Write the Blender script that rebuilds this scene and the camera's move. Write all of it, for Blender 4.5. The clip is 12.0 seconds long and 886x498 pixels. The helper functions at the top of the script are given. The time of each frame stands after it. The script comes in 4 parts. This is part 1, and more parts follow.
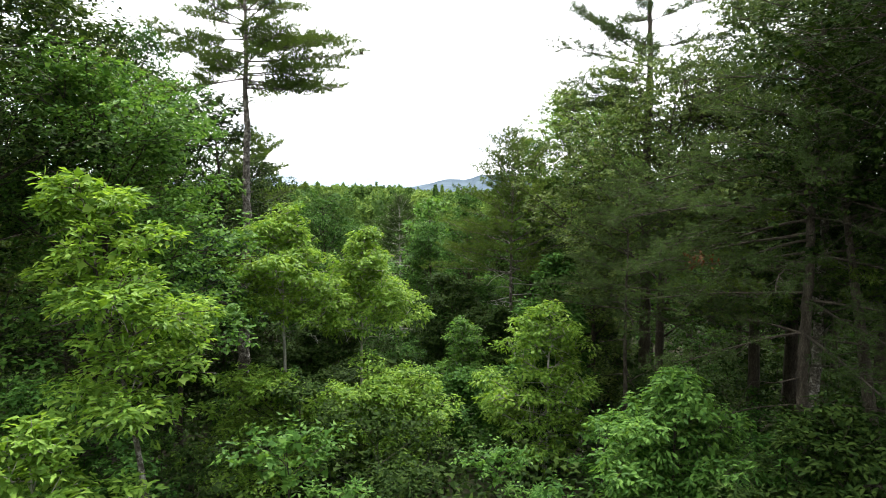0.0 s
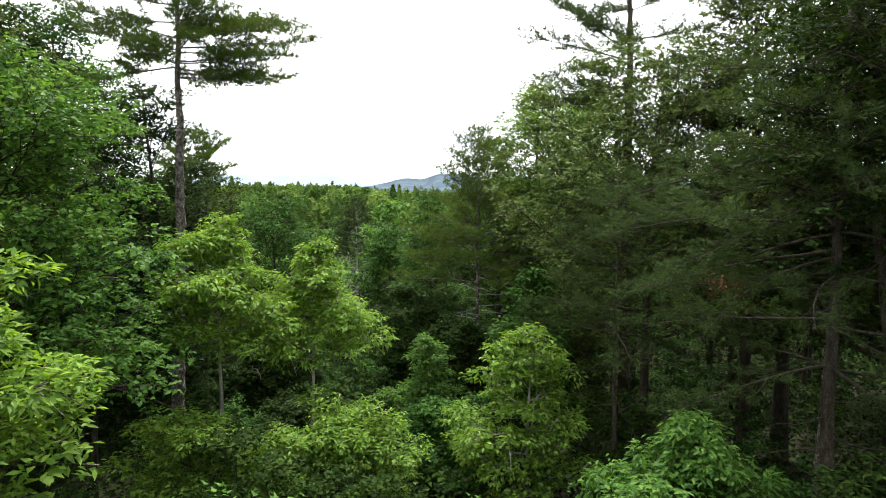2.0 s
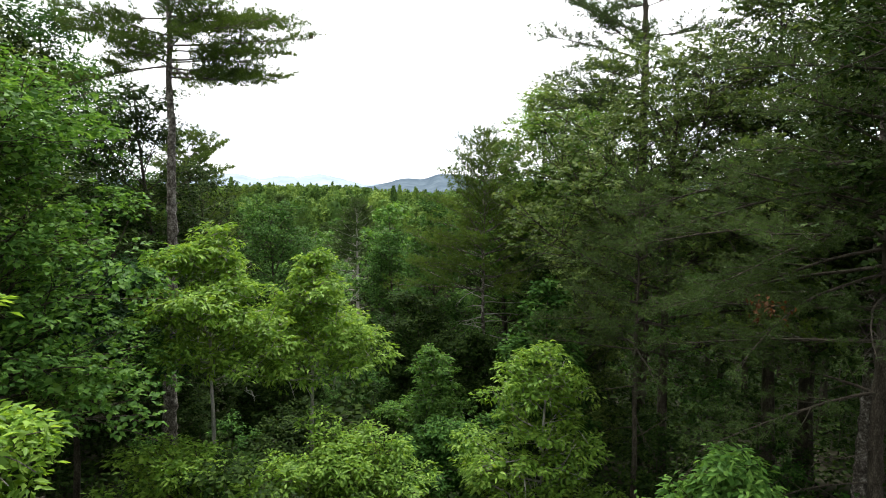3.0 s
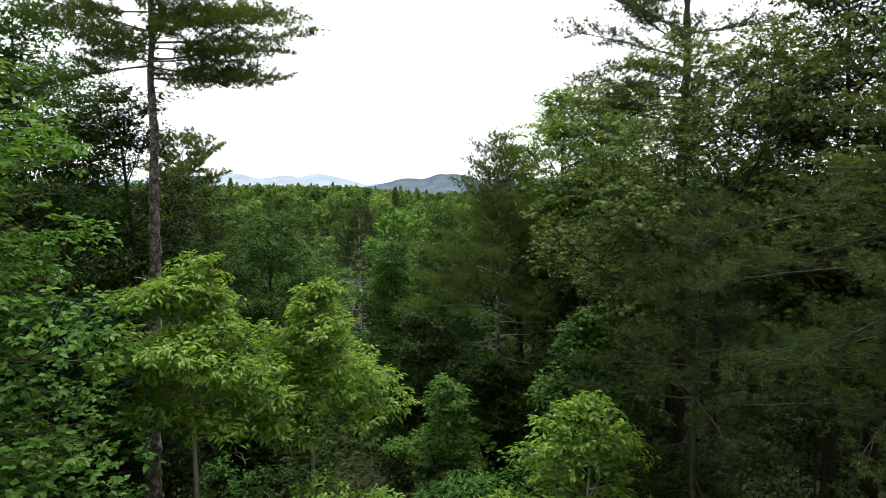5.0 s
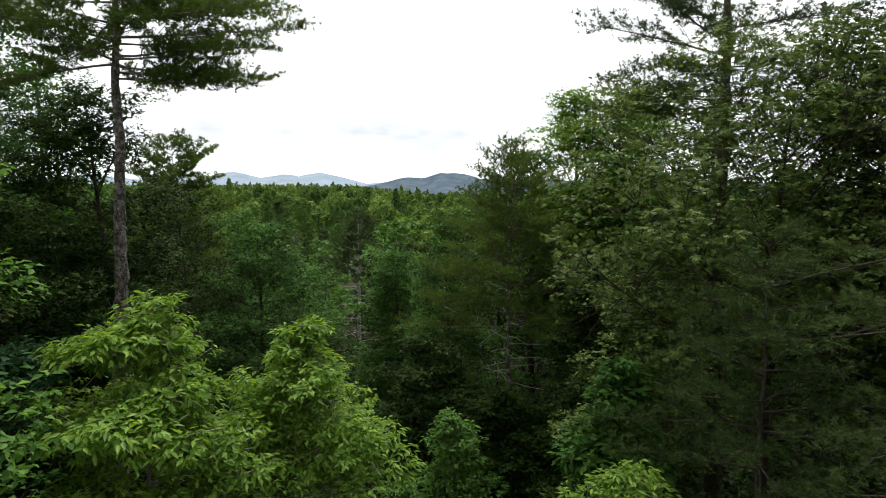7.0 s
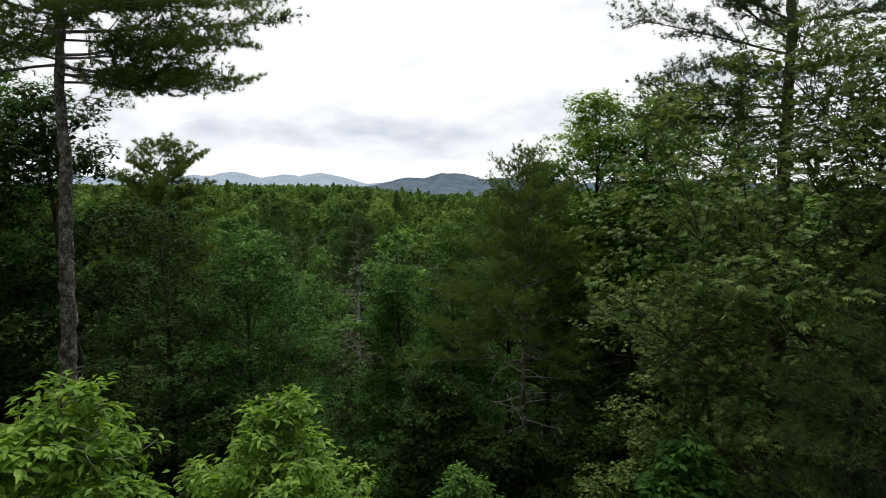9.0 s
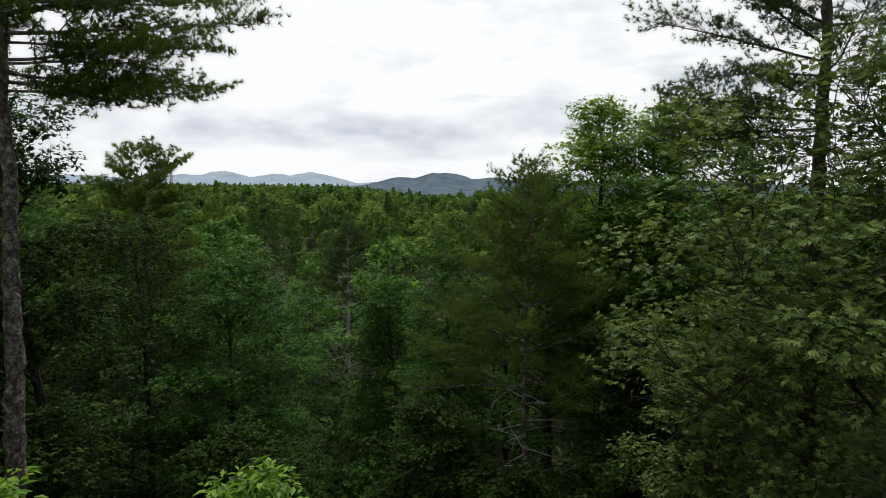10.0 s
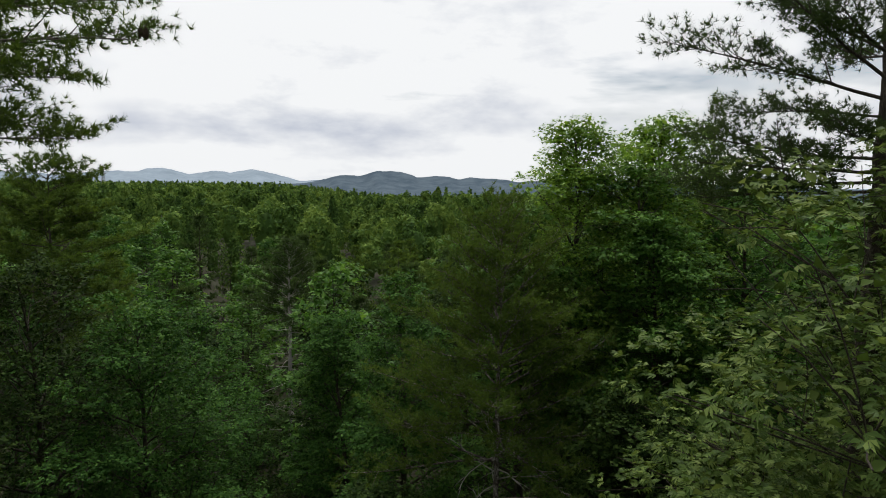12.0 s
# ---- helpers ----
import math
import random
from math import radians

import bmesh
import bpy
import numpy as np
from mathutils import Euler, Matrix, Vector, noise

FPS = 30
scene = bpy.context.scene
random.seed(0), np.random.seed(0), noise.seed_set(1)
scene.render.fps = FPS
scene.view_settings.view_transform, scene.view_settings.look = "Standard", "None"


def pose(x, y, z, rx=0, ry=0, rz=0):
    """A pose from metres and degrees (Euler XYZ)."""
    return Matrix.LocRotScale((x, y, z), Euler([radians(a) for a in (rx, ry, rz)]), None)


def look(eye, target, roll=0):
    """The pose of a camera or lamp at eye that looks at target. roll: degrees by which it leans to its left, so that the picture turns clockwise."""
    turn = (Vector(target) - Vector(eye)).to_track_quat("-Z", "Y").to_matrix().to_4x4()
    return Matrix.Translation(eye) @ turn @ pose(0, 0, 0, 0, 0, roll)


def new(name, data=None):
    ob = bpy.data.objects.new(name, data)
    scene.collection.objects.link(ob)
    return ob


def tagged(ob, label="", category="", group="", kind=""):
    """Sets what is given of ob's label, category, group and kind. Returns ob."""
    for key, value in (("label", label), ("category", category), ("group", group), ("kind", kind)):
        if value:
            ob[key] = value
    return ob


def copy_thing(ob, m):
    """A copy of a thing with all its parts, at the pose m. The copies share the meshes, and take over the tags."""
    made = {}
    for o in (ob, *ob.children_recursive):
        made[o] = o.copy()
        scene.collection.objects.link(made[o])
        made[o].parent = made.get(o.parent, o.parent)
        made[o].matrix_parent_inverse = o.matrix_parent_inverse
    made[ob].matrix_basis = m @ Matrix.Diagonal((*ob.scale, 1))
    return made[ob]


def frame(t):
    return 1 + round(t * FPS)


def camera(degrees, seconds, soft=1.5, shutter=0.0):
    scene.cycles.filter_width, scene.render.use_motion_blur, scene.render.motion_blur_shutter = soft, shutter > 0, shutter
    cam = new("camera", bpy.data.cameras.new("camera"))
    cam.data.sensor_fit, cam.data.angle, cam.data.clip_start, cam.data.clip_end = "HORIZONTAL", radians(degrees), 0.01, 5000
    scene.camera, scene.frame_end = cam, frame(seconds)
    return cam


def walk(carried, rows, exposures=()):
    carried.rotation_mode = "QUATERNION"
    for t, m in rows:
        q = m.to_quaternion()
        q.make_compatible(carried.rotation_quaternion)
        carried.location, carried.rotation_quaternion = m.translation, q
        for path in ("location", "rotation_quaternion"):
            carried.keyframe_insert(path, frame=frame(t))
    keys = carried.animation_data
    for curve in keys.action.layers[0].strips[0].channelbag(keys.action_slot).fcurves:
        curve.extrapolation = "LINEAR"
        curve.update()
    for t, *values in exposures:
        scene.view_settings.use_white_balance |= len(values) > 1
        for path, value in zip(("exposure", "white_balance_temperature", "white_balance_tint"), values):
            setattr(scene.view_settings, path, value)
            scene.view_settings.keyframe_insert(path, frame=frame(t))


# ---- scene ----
cam = camera(70.0, 12.0, soft=1.0)
METRES, EYE, TILT, LEAN, TURN = 22.0, 10.0, -5.7, 0.0, 0.0
ROWS = [
    (0.0, 0.0, 0.0, 0.0, 0.0, 0.0, 0.0),
    (0.5, -0.0039, 0.0453, 0.0069, -1.89, -0.04, 0.1),
    (1.0, -0.007, 0.0844, 0.0129, -2.96, -0.06, 0.19),
    (1.5, -0.0088, 0.1195, 0.0194, -3.61, -0.08, 0.24),
    (2.0, -0.011, 0.1525, 0.0259, -3.87, -0.08, 0.29),
    (2.5, -0.0144, 0.1871, 0.0339, -3.86, -0.07, 0.3),
    (3.0, -0.0182, 0.2207, 0.0429, -3.86, -0.07, 0.3),
    (5.0, -0.0391, 0.3635, 0.0837, -3.84, -0.09, 0.3),
    (5.5, -0.0401, 0.3974, 0.0937, -3.82, -0.13, 0.28),
    (6.0, -0.0399, 0.4313, 0.1033, -3.81, -0.14, 0.29),
    (6.5, -0.04, 0.4672, 0.113, -3.82, -0.14, 0.27),
    (7.0, -0.0406, 0.5011, 0.1223, -3.79, -0.17, 0.25),
    (9.0, -0.0442, 0.6613, 0.1692, -3.73, -0.17, 0.2),
    (9.5, -0.0453, 0.706, 0.1858, -3.84, -0.19, 0.18),
    (10.0, -0.0469, 0.7523, 0.2041, -4.55, -0.21, 0.17),
    (10.5, -0.0482, 0.8029, 0.2262, -5.94, -0.27, 0.23),
    (11.0, -0.0491, 0.8514, 0.2479, -7.55, -0.32, 0.32),
    (11.5, -0.0499, 0.9007, 0.2695, -8.66, -0.38, 0.38),
    (12.0, -0.0504, 0.9506, 0.2915, -9.48, -0.41, 0.38),
]
EXPOSURES = [(0.0, 0.78), (3.0, 0.42), (6.0, -0.1), (9.5, -0.72), (12.0, -0.88)]
walk(cam, [(t, pose(0, 0, EYE, TILT, LEAN, TURN) @ pose(METRES * x, METRES * y, METRES * z, 90 + pitch, roll, yaw)) for t, x, y, z, yaw, pitch, roll in ROWS], EXPOSURES)

# ---- world, sun, exposure ----
SUN_EL, SUN_AZ = 62.0, 8.0          # degrees; azimuth clockwise from straight ahead
world = bpy.data.worlds.new("overcast_sky")
scene.world = world
world.use_nodes = True
wn, wl = world.node_tree.nodes, world.node_tree.links
wn.clear()


def wnode(kind, **sets):
    n = wn.new(kind)
    for k, v in sets.items():
        n.inputs[k].default_value = v
    return n


def wmath(op, a, b=None, c=None, clamp=False):
    n = wn.new("ShaderNodeMath")
    n.operation, n.use_clamp = op, clamp
    for i, v in enumerate((a, b, c)):
        if v is None:
            continue
        if isinstance(v, (int, float)):
            n.inputs[i].default_value = v
        else:
            wl.new(v, n.inputs[i])
    return n.outputs[0]


sky = wn.new("ShaderNodeTexSky")
sky.sky_type, sky.sun_disc = "NISHITA", False
sky.sun_elevation, sky.sun_rotation = radians(SUN_EL), radians(SUN_AZ)
sky.dust_density = 2.0
coord = wn.new("ShaderNodeTexCoord").outputs["Generated"]
sep = wn.new("ShaderNodeSeparateXYZ")
wl.new(coord, sep.inputs[0])
# the cloud deck as a flat layer overhead: direction divided by its height
up = wmath("MAXIMUM", sep.outputs[2], 0.0)
den = wmath("ADD", up, 0.06)
comb = wn.new("ShaderNodeCombineXYZ")
wl.new(wmath("DIVIDE", sep.outputs[0], den), comb.inputs[0])
wl.new(wmath("DIVIDE", sep.outputs[1], den), comb.inputs[1])
n1 = wnode("ShaderNodeTexNoise", Scale=0.55, Detail=7.0, Roughness=0.58)
wl.new(comb.outputs[0], n1.inputs["Vector"])
stretch = wn.new("ShaderNodeMapping")
stretch.inputs["Scale"].default_value = (5.0, 5.0, 13.0)
stretch.inputs["Location"].default_value = (1.3, 0.0, 0.4)
wl.new(coord, stretch.inputs["Vector"])
n2 = wnode("ShaderNodeTexNoise", Scale=1.0, Detail=6.0, Roughness=0.6)
wl.new(stretch.outputs[0], n2.inputs["Vector"])
mixn = wmath("ADD", wmath("MULTIPLY", n1.outputs[0], 0.15), wmath("MULTIPLY", n2.outputs[0], 0.85))
ramp = wn.new("ShaderNodeValToRGB")
ramp.color_ramp.elements[0].position, ramp.color_ramp.elements[0].color = 0.22, (0.6, 0.64, 0.73, 1)
ramp.color_ramp.elements[1].position, ramp.color_ramp.elements[1].color = 0.47, (0.97, 0.985, 1.0, 1)
# heavier grey cloud stands in a belt a little above the hills
belt = wmath("MULTIPLY", wmath("SUBTRACT", 1.0, wmath("DIVIDE", wmath("ABSOLUTE", wmath("SUBTRACT", sep.outputs[2], 0.078)), 0.052)), 0.17)
wl.new(wmath("SUBTRACT", mixn, wmath("MAXIMUM", belt, 0.0)), ramp.inputs[0])
clouds = wnode("ShaderNodeBackground")
wl.new(wmath("MULTIPLY_ADD", up, 0.15, 1.7), clouds.inputs[1])
wl.new(ramp.outputs[0], clouds.inputs[0])
clear = wnode("ShaderNodeBackground", Strength=0.14)
wl.new(sky.outputs[0], clear.inputs[0])
gap = wmath("MULTIPLY", wmath("SUBTRACT", wmath("ADD", n1.outputs[0], wmath("MULTIPLY", sep.outputs[0], 0.27)), 0.61), 6.0, clamp=True)
mixs = wn.new("ShaderNodeMixShader")
wl.new(wmath("MULTIPLY", gap, wmath("MULTIPLY", wmath("SUBTRACT", up, 0.07), 12.0, clamp=True)), mixs.inputs[0])
wl.new(clouds.outputs[0], mixs.inputs[1])
wl.new(clear.outputs[0], mixs.inputs[2])
wout = wn.new("ShaderNodeOutputWorld")
wl.new(mixs.outputs[0], wout.inputs[0])

sun_data = bpy.data.lights.new("sun", "SUN")
sun_data.energy, sun_data.angle, sun_data.color = 5.0, radians(14), (1.0, 0.96, 0.9)
sun = new("sun", sun_data)
a, e = radians(SUN_AZ), radians(SUN_EL)
sun.matrix_basis = look((60 * math.sin(a) * math.cos(e), 60 * math.cos(a) * math.cos(e), 60 * math.sin(e)), (0, 0, 0))


# ---- materials ----
def ramp_of(nt, stops):
    r = nt.nodes.new("ShaderNodeValToRGB")
    while len(r.color_ramp.elements) < len(stops):
        r.color_ramp.elements.new(0.5)
    for el, (p, c) in zip(r.color_ramp.elements, stops):
        el.position, el.color = p, (*c, 1)
    return r


def blank(name):
    m = bpy.data.materials.new(name)
    m.use_nodes = True
    m.node_tree.nodes.clear()
    return m, m.node_tree


def noise_node(nt, scale, detail=4.0, rough=0.6, vector=None):
    n = nt.nodes.new("ShaderNodeTexNoise")
    n.inputs["Scale"].default_value, n.inputs["Detail"].default_value, n.inputs["Roughness"].default_value = scale, detail, rough
    if vector is None:
        vector = nt.nodes.new("ShaderNodeTexCoord").outputs["Object"]
    nt.links.new(vector, n.inputs["Vector"])
    return n.outputs[0]


def leaf_material(name, dark, mid, light, through_leaf=0.35, gloss=0.45, patch=0.5, shine=0.15, single=0.75, spread=0.9):
    """Leaves: each one its own tint, with patches of fresher growth over the crown; light shines through them."""
    m, nt = blank(name)
    geo = nt.nodes.new("ShaderNodeNewGeometry")
    big = noise_node(nt, patch, 2.0)
    mix = nt.nodes.new("ShaderNodeMath")
    mix.operation = "MULTIPLY_ADD"
    nt.links.new(big, mix.inputs[0])
    mix.inputs[1].default_value = spread
    half = nt.nodes.new("ShaderNodeMath")
    half.operation = "MULTIPLY_ADD"
    nt.links.new(geo.outputs["Random Per Island"], half.inputs[0])
    half.inputs[1].default_value, half.inputs[2].default_value = single, 0.5 - 0.5 * (single + spread)
    nt.links.new(half.outputs[0], mix.inputs[2])
    r = ramp_of(nt, [(0.0, dark), (0.5, mid), (1.0, light)])
    nt.links.new(mix.outputs[0], r.inputs[0])
    p = nt.nodes.new("ShaderNodeBsdfPrincipled")
    nt.links.new(r.outputs[0], p.inputs["Base Color"])
    p.inputs["Roughness"].default_value = gloss
    p.inputs["Specular IOR Level"].default_value = shine
    tr = nt.nodes.new("ShaderNodeBsdfTranslucent")
    hs = nt.nodes.new("ShaderNodeHueSaturation")
    hs.inputs["Hue"].default_value, hs.inputs["Saturation"].default_value, hs.inputs["Value"].default_value = 0.485, 1.1, 1.5
    nt.links.new(r.outputs[0], hs.inputs["Color"])
    nt.links.new(hs.outputs[0], tr.inputs[0])
    ms = nt.nodes.new("ShaderNodeMixShader")
    ms.inputs[0].default_value = through_leaf
    nt.links.new(p.outputs[0], ms.inputs[1])
    nt.links.new(tr.outputs[0], ms.inputs[2])
    out = nt.nodes.new("ShaderNodeOutputMaterial")
    nt.links.new(ms.outputs[0], out.inputs[0])
    return m


def rough_material(name, stops, scale, bump=0.3, bump_scale=None, stretch_z=1.0, rough=0.9, fine=8.0):
    """Bark, litter and soil: colour from two scales of noise, with relief."""
    m, nt = blank(name)
    tc = nt.nodes.new("ShaderNodeTexCoord")
    mp = nt.nodes.new("ShaderNodeMapping")
    mp.inputs["Scale"].default_value = (1, 1, stretch_z)
    nt.links.new(tc.outputs["Object"], mp.inputs[0])
    n_a = noise_node(nt, scale, 5.0, 0.65, mp.outputs[0])
    n_b = noise_node(nt, scale * fine, 4.0, 0.7, mp.outputs[0])
    s = nt.nodes.new("ShaderNodeMath")
    s.operation = "MULTIPLY_ADD"
    nt.links.new(n_b, s.inputs[0])
    s.inputs[1].default_value = 0.5
    t = nt.nodes.new("ShaderNodeMath")
    t.operation = "MULTIPLY"
    nt.links.new(n_a, t.inputs[0])
    t.inputs[1].default_value = 0.5
    nt.links.new(t.outputs[0], s.inputs[2])
    r = ramp_of(nt, stops)
    nt.links.new(s.outputs[0], r.inputs[0])
    p = nt.nodes.new("ShaderNodeBsdfPrincipled")
    nt.links.new(r.outputs[0], p.inputs["Base Color"])
    p.inputs["Roughness"].default_value = rough
    p.inputs["Specular IOR Level"].default_value = 0.2
    b = nt.nodes.new("ShaderNodeBump")
    b.inputs["Strength"].default_value, b.inputs["Distance"].default_value = bump, 0.05
    nt.links.new(s.outputs[0], b.inputs["Height"])
    nt.links.new(b.outputs[0], p.inputs["Normal"])
    out = nt.nodes.new("ShaderNodeOutputMaterial")
    nt.links.new(p.outputs[0], out.inputs[0])
    return m


M_FRESH = leaf_material("fresh_leaf", (0.068, 0.138, 0.02), (0.123, 0.23, 0.033), (0.22, 0.345, 0.06), 0.4, 0.45, shine=0.1, single=1.0)
M_YOUNG = leaf_material("young_leaf", (0.036, 0.092, 0.017), (0.068, 0.156, 0.028), (0.13, 0.245, 0.047), 0.36, 0.5, shine=0.08, single=1.0)
M_GREEN = leaf_material("green_leaf", (0.019, 0.054, 0.011), (0.038, 0.098, 0.018), (0.08, 0.164, 0.032), 0.26, 0.6, shine=0.04, single=1.0)
# Deep green darkened further: woodland shade is put into the leaf colour.
M_DEEP_SHADED = leaf_material("deep_green_shaded_leaf", (0.01, 0.023, 0.005), (0.02, 0.041, 0.008), (0.045, 0.076, 0.015), 0.16, 0.6, shine=0.03, single=1.0)
M_BLUE = leaf_material("bluish_leaf", (0.012, 0.038, 0.013), (0.024, 0.068, 0.022), (0.05, 0.115, 0.036), 0.28, 0.5, shine=0.08, single=1.0)
M_OAK = leaf_material("oak_leaf", (0.032, 0.059, 0.012), (0.066, 0.11, 0.023), (0.155, 0.21, 0.056), 0.26, 0.5, shine=0.06, single=1.0)
M_BROWN = leaf_material("withered_leaf", (0.03, 0.014, 0.006), (0.065, 0.03, 0.01), (0.12, 0.055, 0.02), 0.2, 0.6, shine=0.05)
M_NEEDLE = leaf_material("pine_needles", (0.038, 0.072, 0.014), (0.064, 0.108, 0.02), (0.115, 0.168, 0.034), 0.35, 0.5, shine=0.06)
M_NEEDLE_B = leaf_material("grey_green_needles", (0.026, 0.05, 0.014), (0.045, 0.077, 0.022), (0.08, 0.118, 0.036), 0.3, 0.5, shine=0.06)
# Woodland green lightened, so that the valley haze is in the colour.
M_WOODS = leaf_material("hazed_woods_leaf", (0.026, 0.056, 0.014), (0.07, 0.128, 0.027), (0.158, 0.232, 0.05), 0.2, 0.6, 0.075, shine=0.02, single=0.6, spread=2.4)
M_BARK = rough_material("pine_bark", [(0.36, (0.02, 0.016, 0.014)), (0.46, (0.06, 0.05, 0.04)), (0.53, (0.14, 0.125, 0.105)), (0.63, (0.38, 0.36, 0.32))], 5.0, 1.0, stretch_z=0.9, fine=3.0)
M_BARK_DARK = rough_material("dark_bark", [(0.36, (0.014, 0.011, 0.008)), (0.5, (0.045, 0.037, 0.027)), (0.66, (0.12, 0.105, 0.08))], 6.0, 0.8, stretch_z=0.3)
M_BARK_PALE = rough_material("pale_bark", [(0.3, (0.14, 0.13, 0.115)), (0.5, (0.3, 0.28, 0.25)), (0.75, (0.48, 0.455, 0.42))], 5.0, 0.5, stretch_z=0.4)
M_SOIL = rough_material("forest_floor", [(0.3, (0.01, 0.009, 0.005)), (0.48, (0.024, 0.02, 0.01)), (0.6, (0.018, 0.028, 0.008)), (0.75, (0.042, 0.034, 0.018))], 0.35, 0.6, fine=12.0)
M_CONE = rough_material("pine_cone", [(0.3, (0.02, 0.014, 0.01)), (0.7, (0.07, 0.045, 0.03))], 20.0, 0.8)
M_STEEL = rough_material("galvanised_steel", [(0.3, (0.3, 0.32, 0.34)), (0.7, (0.42, 0.44, 0.46))], 1.0, 0.0, rough=0.5)


# Air haze is painted in: bluish base colour plus a faint emission.
def hazy_hill_material(name, low, high, haze_glow):
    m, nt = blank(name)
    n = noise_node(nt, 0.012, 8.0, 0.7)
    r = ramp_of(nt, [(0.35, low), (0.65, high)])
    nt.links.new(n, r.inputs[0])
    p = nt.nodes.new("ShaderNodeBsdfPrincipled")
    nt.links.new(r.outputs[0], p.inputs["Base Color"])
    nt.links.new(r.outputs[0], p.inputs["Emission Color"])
    p.inputs["Emission Strength"].default_value = haze_glow
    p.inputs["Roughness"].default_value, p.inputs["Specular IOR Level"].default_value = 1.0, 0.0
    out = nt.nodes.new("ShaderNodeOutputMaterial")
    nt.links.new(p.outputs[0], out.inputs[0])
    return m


# ---- mesh helpers ----
def mesh_of(name, verts, faces, smooth=False):
    """A mesh from arrays of corners and triangles."""
    verts, faces = np.asarray(verts, np.float32), np.asarray(faces, np.int32)
    me = bpy.data.meshes.new(name)
    me.vertices.add(len(verts))
    me.vertices.foreach_set("co", verts.ravel())
    me.loops.add(faces.size)
    me.loops.foreach_set("vertex_index", faces.ravel())
    me.polygons.add(len(faces))
    me.polygons.foreach_set("loop_start", np.arange(0, faces.size, 3, dtype=np.int32))
    if smooth:
        me.polygons.foreach_set("use_smooth", np.ones(len(faces), bool))
    me.update(calc_edges=True)
    return me


def part(name, me, material, parent, label=""):
    ob = new(name, me)
    if not me.materials:
        me.materials.append(material)
    ob.parent = parent
    return tagged(ob, label) if label else ob


class Pile:
    """Gathers corners and triangles for one mesh."""

    def __init__(self):
        self.v, self.f, self.n = [], [], 0

    def add(self, v, f):
        self.v.append(np.asarray(v, float))
        self.f.append(np.asarray(f, int) + self.n)
        self.n += len(v)

    def mesh(self, name, smooth=False):
        return mesh_of(name, np.concatenate(self.v), np.concatenate(self.f), smooth)


FACES = {}


def tube_faces(n, sides):
    if (n, sides) not in FACES:
        f = []
        for i in range(n - 1):
            for j in range(sides):
                p, q = i * sides + j, i * sides + (j + 1) % sides
                f += [(p, q, p + sides), (q, q + sides, p + sides)]
        FACES[n, sides] = np.array(f)
    return FACES[n, sides]


def tube(pile, pts, radii, sides=6):
    pts, radii = np.asarray(pts, float), np.asarray(radii, float)
    n = len(pts)
    tang = np.gradient(pts, axis=0)
    tang /= np.linalg.norm(tang, axis=1)[:, None] + 1e-9
    ref = np.array([0.0, 0.0, 1.0]) if abs(tang[0][2]) < 0.8 else np.array([1.0, 0.0, 0.0])
    sx = np.cross(tang, ref)
    sx /= np.linalg.norm(sx, axis=1)[:, None] + 1e-9
    sy = np.cross(tang, sx)
    ang = np.linspace(0, 2 * np.pi, sides, endpoint=False)
    ring = (np.cos(ang)[None, :, None] * sx[:, None] + np.sin(ang)[None, :, None] * sy[:, None]) * radii[:, None, None] + pts[:, None]
    pile.add(ring.reshape(-1, 3), tube_faces(n, sides))


def unit(v):
    return v / (np.linalg.norm(v, axis=-1, keepdims=True) + 1e-9)


def leaves(pile, pos, direc, length, width, rng, lobed=False, flat=0.35, plain=False, facing=(0, 0, 1.0)):
    """Folded leaves at pos, pointing along direc, faces mostly upward; lobed ones have a second pair of points."""
    n = len(pos)
    d = unit(direc)
    upv = unit(np.asarray(facing) + rng.normal(0, flat, (n, 3)))
    side = unit(np.cross(d, upv))
    nor = np.cross(side, d)
    ln = (length * rng.uniform(0.7, 1.25, n))[:, None]
    w = (width * rng.uniform(0.75, 1.2, n))[:, None]
    tip = pos + d * ln - nor * ln * 0.12
    lf = pos + d * ln * 0.48 + side * w + nor * w * 0.35
    rt = pos + d * ln * 0.48 - side * w + nor * w * 0.35
    if plain:
        v = np.stack([pos + d * ln * 0.15 + side * w, pos + d * ln * 0.3 - side * w, tip], 1).reshape(-1, 3)
        f, k = np.array([(0, 1, 2)]), 3
    elif not lobed:
        v = np.stack([pos, rt, tip, lf], 1).reshape(-1, 3)
        f = np.array([(0, 1, 2), (0, 2, 3)])
        k = 4
    else:
        ctr = pos + d * ln * 0.5
        l2 = pos + d * ln * 0.85 + side * w * 0.9
        r2 = pos + d * ln * 0.85 - side * w * 0.9
        l1 = pos + d * ln * 0.3 + side * w * 1.1 + nor * w * 0.3
        r1 = pos + d * ln * 0.3 - side * w * 1.1 + nor * w * 0.3
        v = np.stack([pos, tip, l1, r1, l2, r2, ctr - side * w * 0.3, ctr + side * w * 0.3], 1).reshape(-1, 3)
        f = np.array([(0, 6, 1), (0, 1, 7), (0, 4, 2), (0, 3, 5)])
        k = 8
    pile.add(v, (f[None] + (np.arange(n) * k)[:, None, None]).reshape(-1, 3))


def tufts(pile, pos, direc, length, width, count, rng, spread=0.75):
    """Bundles of needles: thin triangles that fan out about direc."""
    n = len(pos)
    d = np.repeat(unit(direc), count, 0) + rng.normal(0, spread, (n * count, 3))
    d = unit(d)
    p = np.repeat(pos, count, 0)
    ln = (length * rng.uniform(0.6, 1.2, n * count))[:, None]
    side = unit(np.cross(d, rng.normal(0, 1, (n * count, 3)))) * width * 0.5
    v = np.stack([p - side, p + side, p + d * ln], 1).reshape(-1, 3)
    pile.add(v, np.arange(len(v)).reshape(-1, 3))


